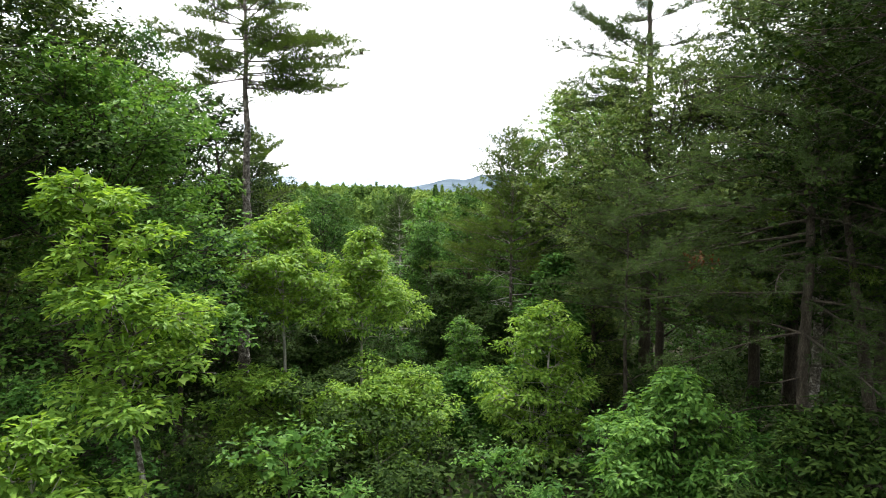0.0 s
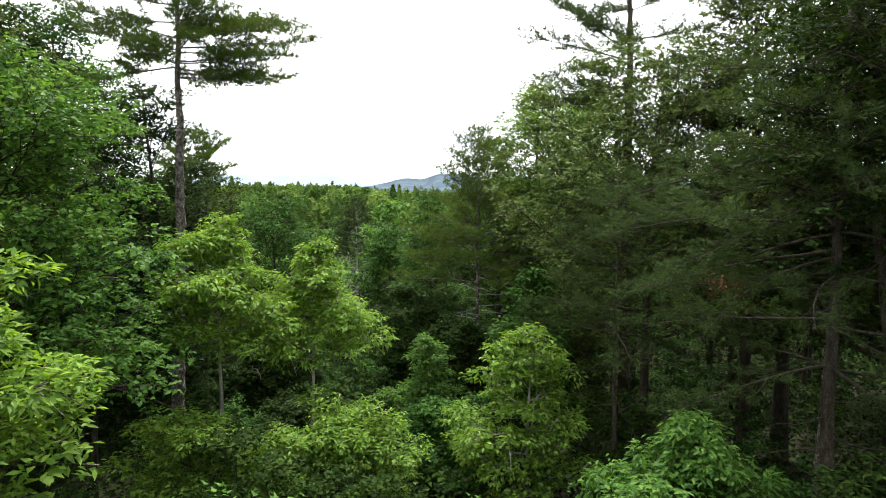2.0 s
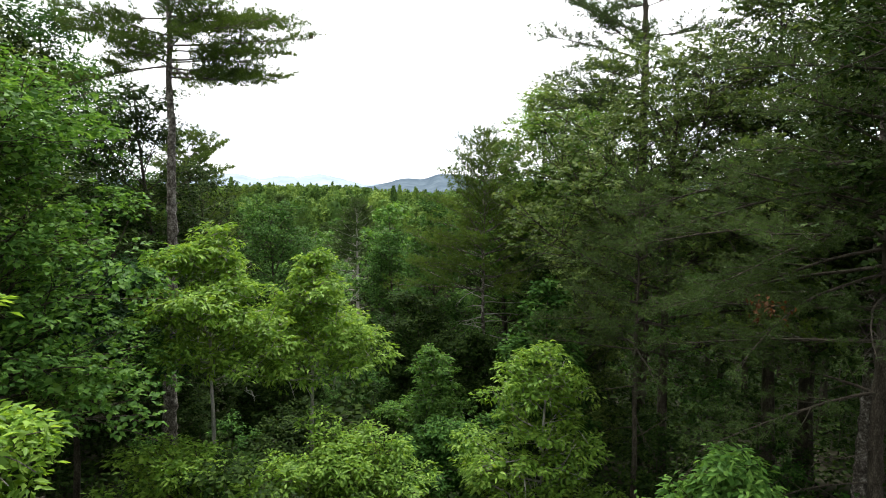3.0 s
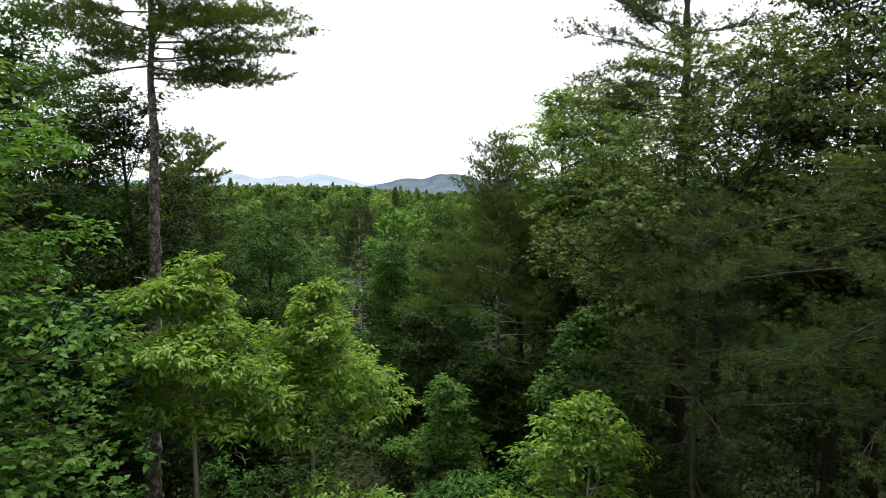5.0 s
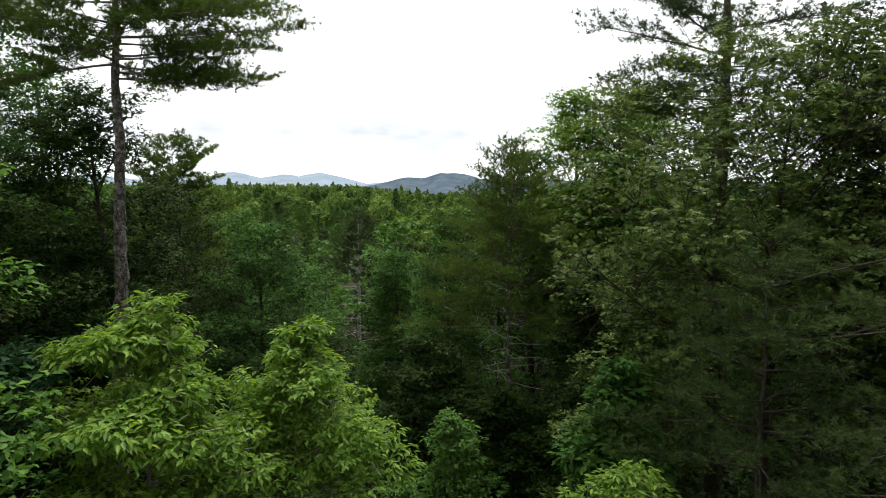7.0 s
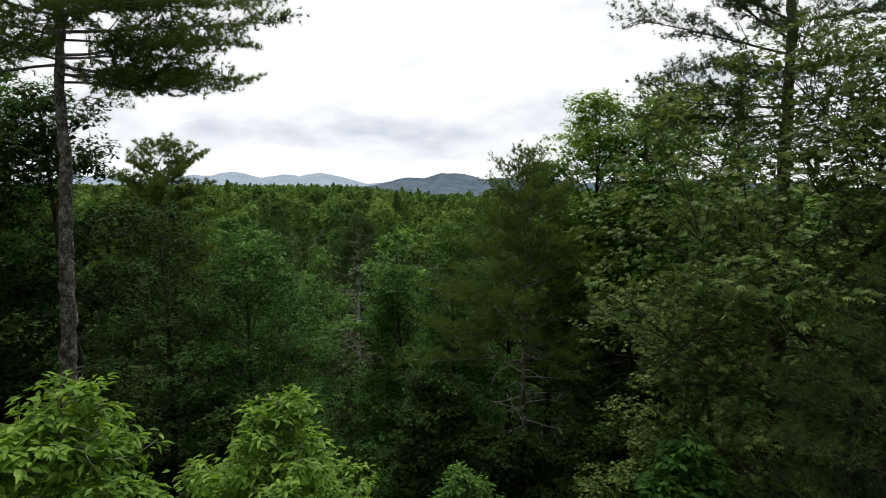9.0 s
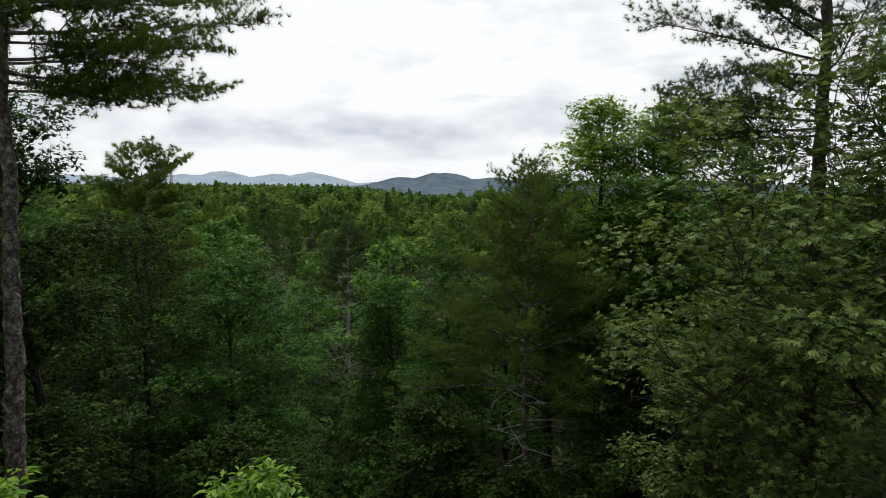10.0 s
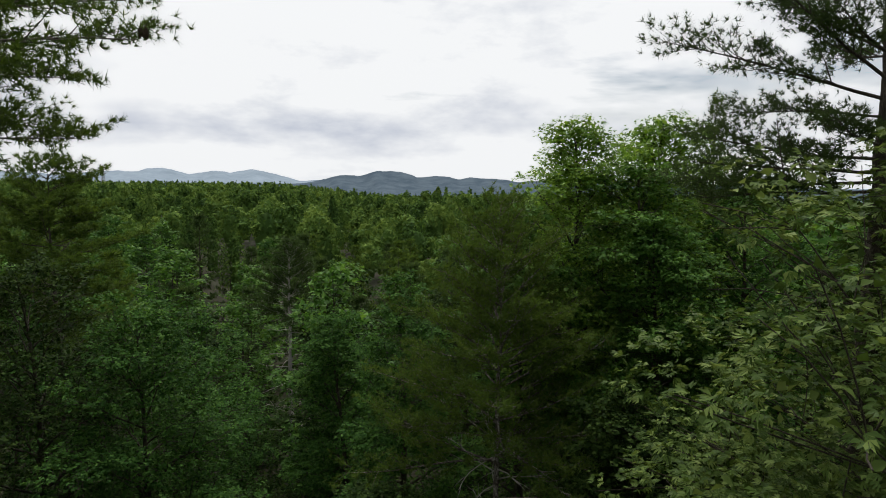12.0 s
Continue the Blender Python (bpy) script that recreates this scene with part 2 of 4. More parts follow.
def ground_z(x, y):
    """The valley floor: it falls away ahead, lies nearly flat far off and rises a little at the sides."""
    s = np.clip((np.asarray(y, float) - 8) / 87, 0, 1)
    z = -15 * s * s * (3 - 2 * s) + np.clip(np.abs(x) - 14, 0, 40) * 0.06
    far = np.clip((np.hypot(x, y) - 250) / 2200, 0, 1)
    side = np.clip(np.asarray(x) / (np.abs(y) + 1.0) * 5 + 0.5, 0, 1)
    z = z - far * (1.0 + 46 * side * side * (3 - 2 * side)) + np.clip(far * 8, 0, 1) * (3.0 * np.sin(np.asarray(x) / 130 + 1) * np.sin(np.asarray(y) / 210))
    return z + 0.25 * np.sin(np.asarray(x) * 0.7 + 1.3) * np.sin(np.asarray(y) * 0.55)


# ---- trees ----
def bend(start, direc, length, n, rng, rise=0.0, wobble=0.06):
    """A branch line from start: it turns towards rise (up or down) along its way."""
    pts, p, d = [np.array(start, float)], np.array(start, float), unit(np.array(direc, float))
    turn = rng.normal(0, wobble, (n, 3))
    turn[:, 2] += rise / n
    for i in range(n):
        d = d + turn[i]
        d = d / math.sqrt(d @ d + 1e-12)
        p = p + d * length / n
        pts.append(p)
    return np.array(pts)


def along(line, t):
    t = np.clip(np.asarray(t, float), 0, 1) * (len(line) - 1)
    i = np.minimum(t.astype(int), len(line) - 2)
    return line[i] + (line[i + 1] - line[i]) * (t - i)[..., None]


def sprays_on(centres, wide, tall, out, whorls, per, size, droop, rng):
    """Whorls of leaves over the upper shells of rounded masses of foliage: places, directions and facings of the leaves."""
    share = wide ** 2 / np.sum(wide ** 2)
    k = np.repeat(np.arange(len(wide)), np.maximum(rng.poisson(whorls * share), 3))
    n = len(k)
    u = unit(rng.normal(0, 1, (n, 3)) + 0.45 * out[k])
    low = (u[:, 2] < 0) & (rng.uniform(0, 1, n) < 0.8)
    u[low, 2] *= -1
    lump = 1 + 0.16 * np.sin(3.1 * u[:, 0] + 2.0 * k) * np.sin(2.7 * u[:, 1] + 1.3 * k)
    rad = rng.uniform(0.7, 1.06, n) * lump
    w = centres[k] + u * rad[:, None] * np.stack([wide[k], wide[k], tall[k]], 1)
    m = np.repeat(np.arange(n), rng.integers(max(2, per - 2), per + 3, n))
    q = len(m)
    th = rng.uniform(0, 2 * np.pi, q)
    ld = np.stack([np.cos(th), np.sin(th), np.zeros(q)], 1) + 0.75 * u[m] + rng.normal(0, 0.2, (q, 3))
    ld[:, 2] -= droop * rng.uniform(0.4, 1.4, q)
    pos = w[m] + rng.normal(0, 0.4, (q, 3)) * size * np.array([1, 1, 0.55]) + unit(ld) * size * 0.2
    return pos, ld, u[m] * 0.5 + np.array([0, 0, 0.9])


def broadleaf(name, h, base, r, seed, leaf, bark, size=0.2, limbs=26, twigs=7, clumps=4, per=11, lean=(0, 0), thick=0.014,
              lobed=False, rise=0.5, point=0.5, droop=0.45, slim=0.42, sides=7, wild=1.0, split=True, fine=True, plain=False, lift=45,
              mass=0.15, flat=0.62, open_twigs=0, whorl=6, core=20, inner=12):
    """A broadleaved tree with its base at the origin: trunk, limbs with twigs, and a crown of rounded leafy masses.
    mass: the masses' size as a share of the limb's reach; open_twigs: bare twigs that show between the leaves."""
    rng = np.random.default_rng(seed)
    tree = new(name)
    k = np.linspace(0, 1, 10)
    wob = np.cumsum(rng.normal(0, 0.012 * h, (10, 2)), 0) * k[:, None] * 0.5
    trunk = np.stack([lean[0] * k + wob[:, 0], lean[1] * k + wob[:, 1], k * h * 0.94], 1)
    rad = np.maximum(h * thick * (1 - k * 0.93), 0.012)
    rad[0] *= 1.35
    pile = Pile()
    tube(pile, trunk - np.array([0, 0, 0.3]) * (k == 0)[:, None], rad, sides)
    if split:
        part("trunk", pile.mesh("trunk", True), bark, tree)
    crown, branches = Pile(), pile
    centres, wide, outs, within = [], [], [], []
    ub = base / h
    for i in range(limbs):
        s = (i + rng.uniform(0, 0.9)) / limbs
        u = ub + (0.98 - ub) * s
        st = along(trunk, u)
        az = i * 2.4 + rng.normal(0, 0.35)
        prof = 1.42 * (s + 0.22) ** 0.35 * (1.02 - s) ** point
        reach = r * prof * (1 + wild * rng.uniform(-0.3, 0.2))
        el = radians(15 + lift * s + rng.normal(0, 8))
        d = (math.cos(az) * math.cos(el), math.sin(az) * math.cos(el), math.sin(el))
        line = bend(st, d, reach * 0.96, 6, rng, rise * (0.5 - s) - 0.1, 0.09)
        wood = Pile() if split else branches
        r0 = min(h * thick * 0.42 * (1.05 - u), rad[0] * 0.6) + 0.008
        tube(wood, line, np.linspace(r0, 0.008, 7), 5 if split else 3)
        outward = unit(line[-1] - line[0])
        flatside = unit(np.cross(outward, [0, 0, 1.0]))
        within.append(along(line, rng.uniform(0.05, 0.75, inner)) + rng.normal(0, 0.06 * r, (inner, 3)))
        number = 2 + int(reach * 0.75 + rng.uniform(0, 1))
        for j in range(number):
            a = (mass * reach + 0.05 * r + 0.16) * rng.uniform(0.7, 1.3)
            t = 1.0 if j == 0 else 0.35 + 0.65 * (j - rng.uniform(0, 0.8)) / number
            sgn = (1 if j % 2 else -1) * (0.25 if j == 0 else 1.0)
            root = along(line, t)
            c = root + flatside * sgn * a * rng.uniform(0.4, 1.5) + np.array([0, 0, a * rng.uniform(-0.2, 0.45)])
            centres.append(c)
            wide.append(a)
            outs.append(outward)
            if fine:
                for q in range(2 + open_twigs):
                    end = c + unit(rng.normal(0, 1, 3) + outward * 0.6) * a * (0.85 if q < 2 else 1.0)
                    tw = bend(along(line, max(t - 0.12, 0.1)), end - root + outward * 0.12 * reach, np.linalg.norm(end - root) + 0.1 * reach, 3, rng, -0.1, 0.1)
                    tube(wood, tw[[0, 3]] if plain else tw, np.linspace(0.010, 0.004, 2 if plain else 4) + r0 * 0.12, 3)
        if split:
            part("limb", wood.mesh("limb", True), bark, tree)
    centres, wide, outs = np.array(centres), np.array(wide), np.array(outs)
    tall = wide * flat
    if core:                                  # shaded foliage within the masses and along the limbs
        kk = np.repeat(np.arange(len(wide)), core)
        p = centres[kk] + np.clip(rng.normal(0, 0.3, (len(kk), 3)), -0.36, 0.36) * np.stack([wide[kk], wide[kk], tall[kk]], 1)
        ln = min(float(np.mean(wide)) * 0.6, size * (1.25 if split else 1.7))
        p = np.concatenate([p, *within])
        leaves(crown, p, rng.normal(0, 1, (len(p), 3)) * np.array([1, 1, 0.5]), ln, ln * 0.4, rng, False, 0.6, not split)
    pos, heads, facing = sprays_on(centres, wide, tall, outs, limbs * twigs * clumps * per / whorl, whorl, size, droop, rng)
    leaves(crown, pos, heads, size, size * slim * 0.5, rng, lobed, 0.35, plain, facing)
    if not split:
        part("trunk", branches.mesh("trunk", True), bark, tree)
    part("crown", crown.mesh("crown"), leaf, tree)
    return tree


def pine_limb(st, az, el, length, rng, tuft_len, tuft_w, count, twigs, sag, bare=0.35, dense=1.0, fine=True):
    wood, needles, at, to = Pile(), Pile(), [], []
    d = (math.cos(az) * math.cos(el), math.sin(az) * math.cos(el), math.sin(el))
    line = bend(st, d, length, 7, rng, sag, 0.05)
    r0 = 0.012 + 0.007 * length
    tube(wood, line if fine else line[[0, 3, 7]], np.linspace(r0, 0.008, 8 if fine else 3), 5 if fine else 3)
    outward = unit(line[-1] - line[0])
    side = unit(np.cross(outward, [0, 0, 1.0]))
    for j in range(twigs):
        t = bare + (1 - bare) * (j + rng.uniform(0, 1)) / twigs
        sgn = 1 if j % 2 else -1
        td = outward * rng.uniform(0.6, 1.0) + side * sgn * rng.uniform(0.35, 0.95) + np.array([0, 0, rng.normal(0.1, 0.22)])
        tl = (0.25 + length * 0.26 * (1.15 - 0.75 * t)) * rng.uniform(0.7, 1.2)
        tw = bend(along(line, t), td, tl, 3, rng, 0.25, 0.1)
        if fine:
            tube(wood, tw, np.linspace(0.3 * r0 * (1.1 - t) + 0.007, 0.004, 4), 3)
        m = max(3, int(tl * 7 * dense))
        tt = rng.uniform(0.3, 1.02, m)
        p = along(tw, tt) + rng.normal(0, 0.1, (m, 3)) * np.array([1, 1, 0.6])
        dd = unit(td)[None] + rng.normal(0, 0.4, (m, 3)) + np.array([0, 0, 0.25])
        at.append(p)
        to.append(dd)
    tufts(needles, np.concatenate(at), np.concatenate(to), tuft_len, tuft_w, count, rng)
    return wood, needles


def pine(name, h, base, reach, seed, needle, bark, gap=0.75, per=4, tuft_len=0.22, tuft_w=0.026, count=9, twigs=16, lean=(0, 0),
         thick=0.011, dead=(), dead_bark=None, sag=0.15, el0=8, split=True, power=0.75, dense=1.6, extra=(), round_top=0.0, wild=0.25, bare=0.18, stubs=0, dead_r=0.028, taper=0.85, sweep=35):
    """A pine with its base at the origin: trunk ringed with old whorls, live limbs with needles, dead limbs below.
    extra: single limbs of their own, (height, azimuth, elevation, length)."""
    rng = np.random.default_rng(seed)
    tree = new(name)
    n = 110 if split else 8
    k = np.linspace(0, 1, n)
    wob = np.cumsum(rng.normal(0, 0.0025 * h * math.sqrt(26 / n), (n, 2)), 0) * 0.5
    trunk = np.stack([lean[0] * k + wob[:, 0], lean[1] * k + wob[:, 1], k * h], 1)
    rad = np.maximum(h * thick * (1 - k) ** taper, 0.015)
    rad *= 1 + 0.06 * rng.uniform(-1, 1, n) + 0.17 * (np.arange(n) % 4 == 0) - 0.06 * (np.arange(n) % 4 == 3)
    rad[0] *= 1.3
    pile = Pile()
    tube(pile, trunk - np.array([0, 0, 0.3]) * (k == 0)[:, None], rad, 10 if split else 5)
    if split:
        part("trunk", pile.mesh("trunk", True), bark, tree)
    all_wood, all_needles = pile, Pile()
    jobs = []
    z, i = base, 0
    while z < h - 0.3:
        s = (z - base) / (h - base)
        for q in range(per):
            az = i * 1.1 + q * 2 * math.pi / per + rng.normal(0, 0.25)
            ln = reach * ((1 - s) ** power * (1 - round_top) + round_top * math.sqrt(max(1 - s * s, 0.02))) * rng.uniform(1 - wild, 1 + wild * 0.6) + 0.3
            jobs.append((z + rng.uniform(-0.15, 0.15), az, radians(el0 + sweep * s + rng.normal(0, 6)), ln))
        z += gap * rng.uniform(0.8, 1.25)
        i += 1
    jobs += [(hz, az, radians(el), ln) for hz, az, el, ln in extra]
    for hz, az, el, ln in jobs:
        wood, needles = pine_limb(along(trunk, hz / h), az, el, ln, rng, tuft_len, tuft_w, count, max(5, int(twigs * min(1.2, ln / reach + 0.25))), sag, bare, dense, split)
        if split:
            limb = part("limb", wood.mesh("limb", True), bark, tree)
            part("needles", needles.mesh("needles"), needle, limb)
        else:
            all_wood.add(np.concatenate(wood.v), np.concatenate([f for f in wood.f]))
            all_needles.add(np.concatenate(needles.v), np.concatenate([f for f in needles.f]))
    if not split:
        part("trunk", all_wood.mesh("trunk", True), bark, tree)
        part("crown", all_needles.mesh("crown"), needle, tree)
    for q in range(stubs):
        hz, az = base * rng.uniform(0.15, 1.0), rng.uniform(0, 6.28)
        wood = Pile()
        line = bend(along(trunk, hz / h), (math.cos(az), math.sin(az), rng.uniform(-0.2, 0.4)), rng.uniform(0.28, 0.5), 3, rng, 0, 0.1)
        tube(wood, line, np.linspace(0.05, 0.015, 4), 5)
        part("branch_stub", wood.mesh("branch_stub", True), bark, tree)
    for lo, hi, ln, number in dead:
        for q in range(number):
            hz = lo + (hi - lo) * (q + rng.uniform(0, 0.8)) / number
            az = q * 2.4 + rng.normal(0, 0.3)
            line = bend(along(trunk, hz / h), (math.cos(az), math.sin(az), rng.uniform(-0.25, 0.35)), ln * rng.uniform(0.5, 1.15), 5, rng, -0.1, 0.12)
            wood = Pile()
            tube(wood, line, np.linspace(dead_r, dead_r * 0.25, 6), 4)
            for w in range(3):
                tw = bend(along(line, rng.uniform(0.4, 0.95)), unit(line[-1] - line[0]) + rng.normal(0, 0.6, 3), ln * 0.25, 3, rng, 0, 0.15)
                tube(wood, tw, np.linspace(dead_r * 0.45, dead_r * 0.15, 4), 3)
            part("dead_limb", wood.mesh("dead_limb", True), dead_bark or bark, tree, "bare grey dead limb")
    return tree


def stand(tree, x, y, label, category="tree", group="", turn=0.0, scale=1.0, sink=0.0):
    tree.matrix_basis = Matrix.LocRotScale((x, y, float(ground_z(x, y)) - sink), Euler((0, 0, radians(turn))), (scale, scale, scale))
    return tagged(tree, label, category, group)


# ---- ground, hills and far woods ----
def build_ground():
    k = np.linspace(-1, 1, 161)
    xs = np.sign(k) * (np.abs(k) * 60 + np.abs(k) ** 5 * 4400)
    j = np.linspace(0, 1, 181)
    ys = -60 + j * 200 + j ** 6 * 4500
    gx, gy = np.meshgrid(xs, ys)
    v = np.stack([gx, gy, ground_z(gx, gy)], 2).reshape(-1, 3)
    n = len(xs)
    i = np.arange(len(v)).reshape(len(ys), n)
    q = np.stack([i[:-1, :-1], i[:-1, 1:], i[1:, 1:], i[1:, :-1]], 2).reshape(-1, 4)
    f = np.concatenate([q[:, :3], q[:, [0, 2, 3]]])
    ob = new("ground", mesh_of("ground", v, f, True))
    ob.data.materials.append(M_SOIL)
    return tagged(ob, "brown forest floor with leaf litter falling into a valley", "ground", kind="structure")


def build_hills(name, dist, bumps, label, material, base=-70.0, seed=3, span=(-60, 60)):
    """A ridge of hills: height by azimuth from rounded bumps, a slope with depth and folds."""
    rng = np.random.default_rng(seed)
    az = np.radians(np.linspace(span[0], span[1], 481))
    top = np.zeros_like(az)
    for c, w, hgt in bumps:
        top = np.maximum(top, hgt * np.exp(-np.abs((np.degrees(az) - c) / w) ** 2.4))
    ph = rng.uniform(0, 6, 9)
    rough = sum(np.sin(np.degrees(az) * f + p) / f for f, p in zip((1.1, 2.3, 3.7, 6.1, 9.7, 15, 23, 37, 61), ph))
    top = top * (1 + 0.06 * rough) + 1.2 * rough * np.clip(top / 30, 0, 1)
    rows = []
    for s in np.linspace(0, 1, 14):
        d = dist * (1 - 0.28 * (1 - s)) * (1 + 0.012 * np.sin(np.degrees(az) * 1.9 + s * 5))
        z = base + (top - base) * s ** 1.5 + np.sin(np.degrees(az) * 3.1 + s * 4) * 4 * s * (1 - s) * np.clip(top / 40, 0, 1)
        rows.append(np.stack([d * np.sin(az), d * np.cos(az), z], 1))
    v = np.concatenate(rows)
    n = len(az)
    i = np.arange(len(v)).reshape(14, n)
    q = np.stack([i[:-1, :-1], i[:-1, 1:], i[1:, 1:], i[1:, :-1]], 2).reshape(-1, 4)
    ob = new(name, mesh_of(name, v, np.concatenate([q[:, :3], q[:, [0, 2, 3]]]), True))
    ob.data.materials.append(material)
    return tagged(ob, label, "hills", kind="structure")


build_ground()
# Bluish hill colours hold the haze, paler on the farther ridge.
M_HILL_FAR_HAZE = hazy_hill_material("far_hills_haze", (0.17, 0.21, 0.25), (0.22, 0.265, 0.31), 0.5)
M_HILL_NEAR_HAZE = hazy_hill_material("near_hills_haze", (0.055, 0.077, 0.1), (0.095, 0.122, 0.146), 0.28)
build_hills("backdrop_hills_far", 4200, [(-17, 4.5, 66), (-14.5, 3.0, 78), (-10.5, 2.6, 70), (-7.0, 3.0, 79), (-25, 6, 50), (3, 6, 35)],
            "wooded mountain ridge on the horizon, haze painted as pale blue", M_HILL_FAR_HAZE, seed=5)
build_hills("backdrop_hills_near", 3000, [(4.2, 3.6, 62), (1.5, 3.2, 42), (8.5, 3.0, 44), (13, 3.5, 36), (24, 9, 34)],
            "green wooded hills with a rounded summit, tinted blue by painted haze", M_HILL_NEAR_HAZE, seed=8)


def crown_points(rng, conical, n):
    """Places and outward directions on the crown of a far tree: a heap of rounded masses, or a ragged cone for a pine."""
    if conical:
        t = rng.uniform(0, 1, n) ** 0.75
        az = rng.uniform(0, 2 * np.pi, n)
        tier = 0.72 + 0.4 * np.abs(np.sin(t * 16 + 0.8 * np.sin(az * 3)))
        rad, z = (0.42 * (1 - t) ** 0.8 + 0.02) * tier * rng.uniform(0.75, 1.08, n), 0.35 + 0.65 * t
        return np.stack([rad * np.cos(az), rad * np.sin(az), z], 1), np.stack([np.cos(az), np.sin(az), np.full(n, 0.45)], 1)
    m = 15
    t = rng.uniform(0, 1, m) ** 0.7
    az = np.arange(m) * 2.4 + rng.normal(0, 0.3, m)
    rad = 0.36 * np.sqrt(np.maximum(1 - t * t, 0.01)) * rng.uniform(0.75, 1.15, m)
    c = np.stack([rad * np.cos(az), rad * np.sin(az), 0.5 + 0.38 * t], 1)
    k = rng.integers(0, m, n)
    u = unit(rng.normal(0, 1, (n, 3)) + np.array([0, 0, 0.5]))
    size = rng.uniform(0.14, 0.22, m)[k][:, None]
    return c[k] + u * size * np.array([1, 1, 0.62]) * rng.uniform(0.8, 1.05, (n, 1)), u


def crown_core(pile, wid, hgt, place, turn, conical):
    """The shaded inside of a far crown, closed to the light."""
    ang = np.linspace(0, 2 * np.pi, 7, endpoint=False) + turn
    rows = ((0.4, 0.45), (0.6, 0.68), (0.3, 0.84)) if not conical else ((0.3, 0.35), (0.26, 0.6), (0.1, 0.85))
    v = [np.stack([np.cos(ang) * a * wid * 0.4, np.sin(ang) * a * wid * 0.4, np.full(7, z * hgt)], 1) for a, z in rows]
    v = np.concatenate(v + [np.array([[0, 0, rows[-1][1] * hgt + 0.2]])]) + place
    f = np.concatenate([tube_faces(3, 7), np.array([(14 + j, 14 + (j + 1) % 7, 21) for j in range(7)])])
    pile.add(v, f)


def clumps_on(pile, p, out, size, width, rng):
    """Ragged flakes of foliage that lie about across the outward direction."""
    n = len(p)
    nor = unit(unit(out) + rng.normal(0, 0.35, (n, 3)))
    d = unit(np.cross(nor, rng.normal(0, 1, (n, 3))))
    s = np.cross(nor, d)
    ln = (size * rng.uniform(0.5, 1.3, n))[:, None]
    w = (width * rng.uniform(0.6, 1.3, n))[:, None]
    v = np.stack([p - d * ln * 0.5 - s * w, p - d * ln * 0.3 + s * w, p + d * ln * 0.5], 1).reshape(-1, 3)
    pile.add(v, np.arange(len(v)).reshape(-1, 3))


def build_far_woods(name, near, far, spacing, flakes, clump, seed, label, half=45.0):
    """Woods past the single trees: ragged crowns all over the valley, as one mass."""
    rng = np.random.default_rng(seed)
    sets = [(crown_points(rng, q % 6 == 2, flakes(near)), q % 6 == 2) for q in range(12)]
    pile = Pile()
    d = near
    while d < far:
        step = spacing(d)
        count = int(2 * math.radians(half) * d / step)
        for q in range(count):
            az = math.radians(-half + 2 * half * (q + rng.uniform(0, 1)) / count)
            dd = d + rng.uniform(-0.6, 0.6) * step
            x, y = dd * math.sin(az), dd * math.cos(az)
            (pts, out), con = sets[rng.integers(12)]
            pts, out = pts[:flakes(d)], out[:flakes(d)]
            hgt = min(rng.normal(18.5, 3.8), 24.0) + (2.0 if con else 0)
            wid = rng.uniform(8.5, 13.5) * (0.8 if con else 1)
            a0 = rng.uniform(0, 6.28)
            rot = np.array([[math.cos(a0), math.sin(a0), 0], [-math.sin(a0), math.cos(a0), 0], [0, 0, 1]])
            p = (pts @ rot) * np.array([wid, wid, hgt]) + np.array([x, y, float(ground_z(x, y))])
            crown_core(pile, wid, hgt, np.array([x, y, float(ground_z(x, y))]), a0, con)
            clumps_on(pile, p, out @ rot, clump(d), clump(d) * (0.24 if con else 0.42), rng)
        d += step
    ob = new(name, pile.mesh(name))
    ob.data.materials.append(M_WOODS)
    return tagged(ob, label, "woods", kind="stuff")


build_far_woods("far_woods", 150, 420, lambda d: 12.5 + (d - 150) * 0.012, lambda d: int(950 - 2.0 * (d - 150)), lambda d: 0.42 + d * 0.003, 21,
                "dense mixed green woods of pines and broadleaved trees filling a valley")
build_far_woods("distant_woods", 420, 2600, lambda d: 14 + (d - 420) * 0.022, lambda d: int(max(90 - 0.1 * (d - 420), 16)), lambda d: 1.7 + d * 0.0023, 22,
                "distant green woodland canopy reaching the foot of the hills", 40.0)


def build_pylon(x, y, h):
    """A lattice tower: four legs, braces and three cross arms, far off over the woods."""
    top = new("power_pylon")
    z0 = float(ground_z(x, y))
    top.location = (x, y, z0)

    def bars(name, lines, r=0.5):
        pile = Pile()
        for p, q in lines:
            tube(pile, [p, q], [r, r], 4)
        part(name, pile.mesh(name), M_STEEL, top)

    def half(z):
        return 4.2 * (1 - z / h) ** 1.3 + 0.9
    zs = [0, h * 0.25, h * 0.45, h * 0.62, h * 0.78, h]
    for sx in (-1, 1):
        for sy in (-1, 1):
            bars("leg", [((sx * half(p), sy * half(p), p), (sx * half(q), sy * half(q), q)) for p, q in zip(zs, zs[1:])])
    for p, q in zip(zs, zs[1:]):
        for s in (-1, 1):
            for w in (-1, 1):
                bars("brace", [((s * half(p), w * half(p), p), (-s * half(q), w * half(q), q))], 0.3)
    for z, ln in ((h * 0.78, 9), (h * 0.99, 11)):
        bars("cross_arm", [((-ln, 0, z), (ln, 0, z)), ((-ln, 0, z), (0, 0, z - 2.5)), ((ln, 0, z), (0, 0, z - 2.5))], 0.45)
    return tagged(top, "pale steel lattice power pylon above the distant woods", "pylon")


build_pylon(1500 * math.sin(radians(-18.4)), 1500 * math.cos(radians(-18.4)), 52)


# ---- the trees round the clearing ----
def height_to(x, y, top):
    return top - float(ground_z(x, y))


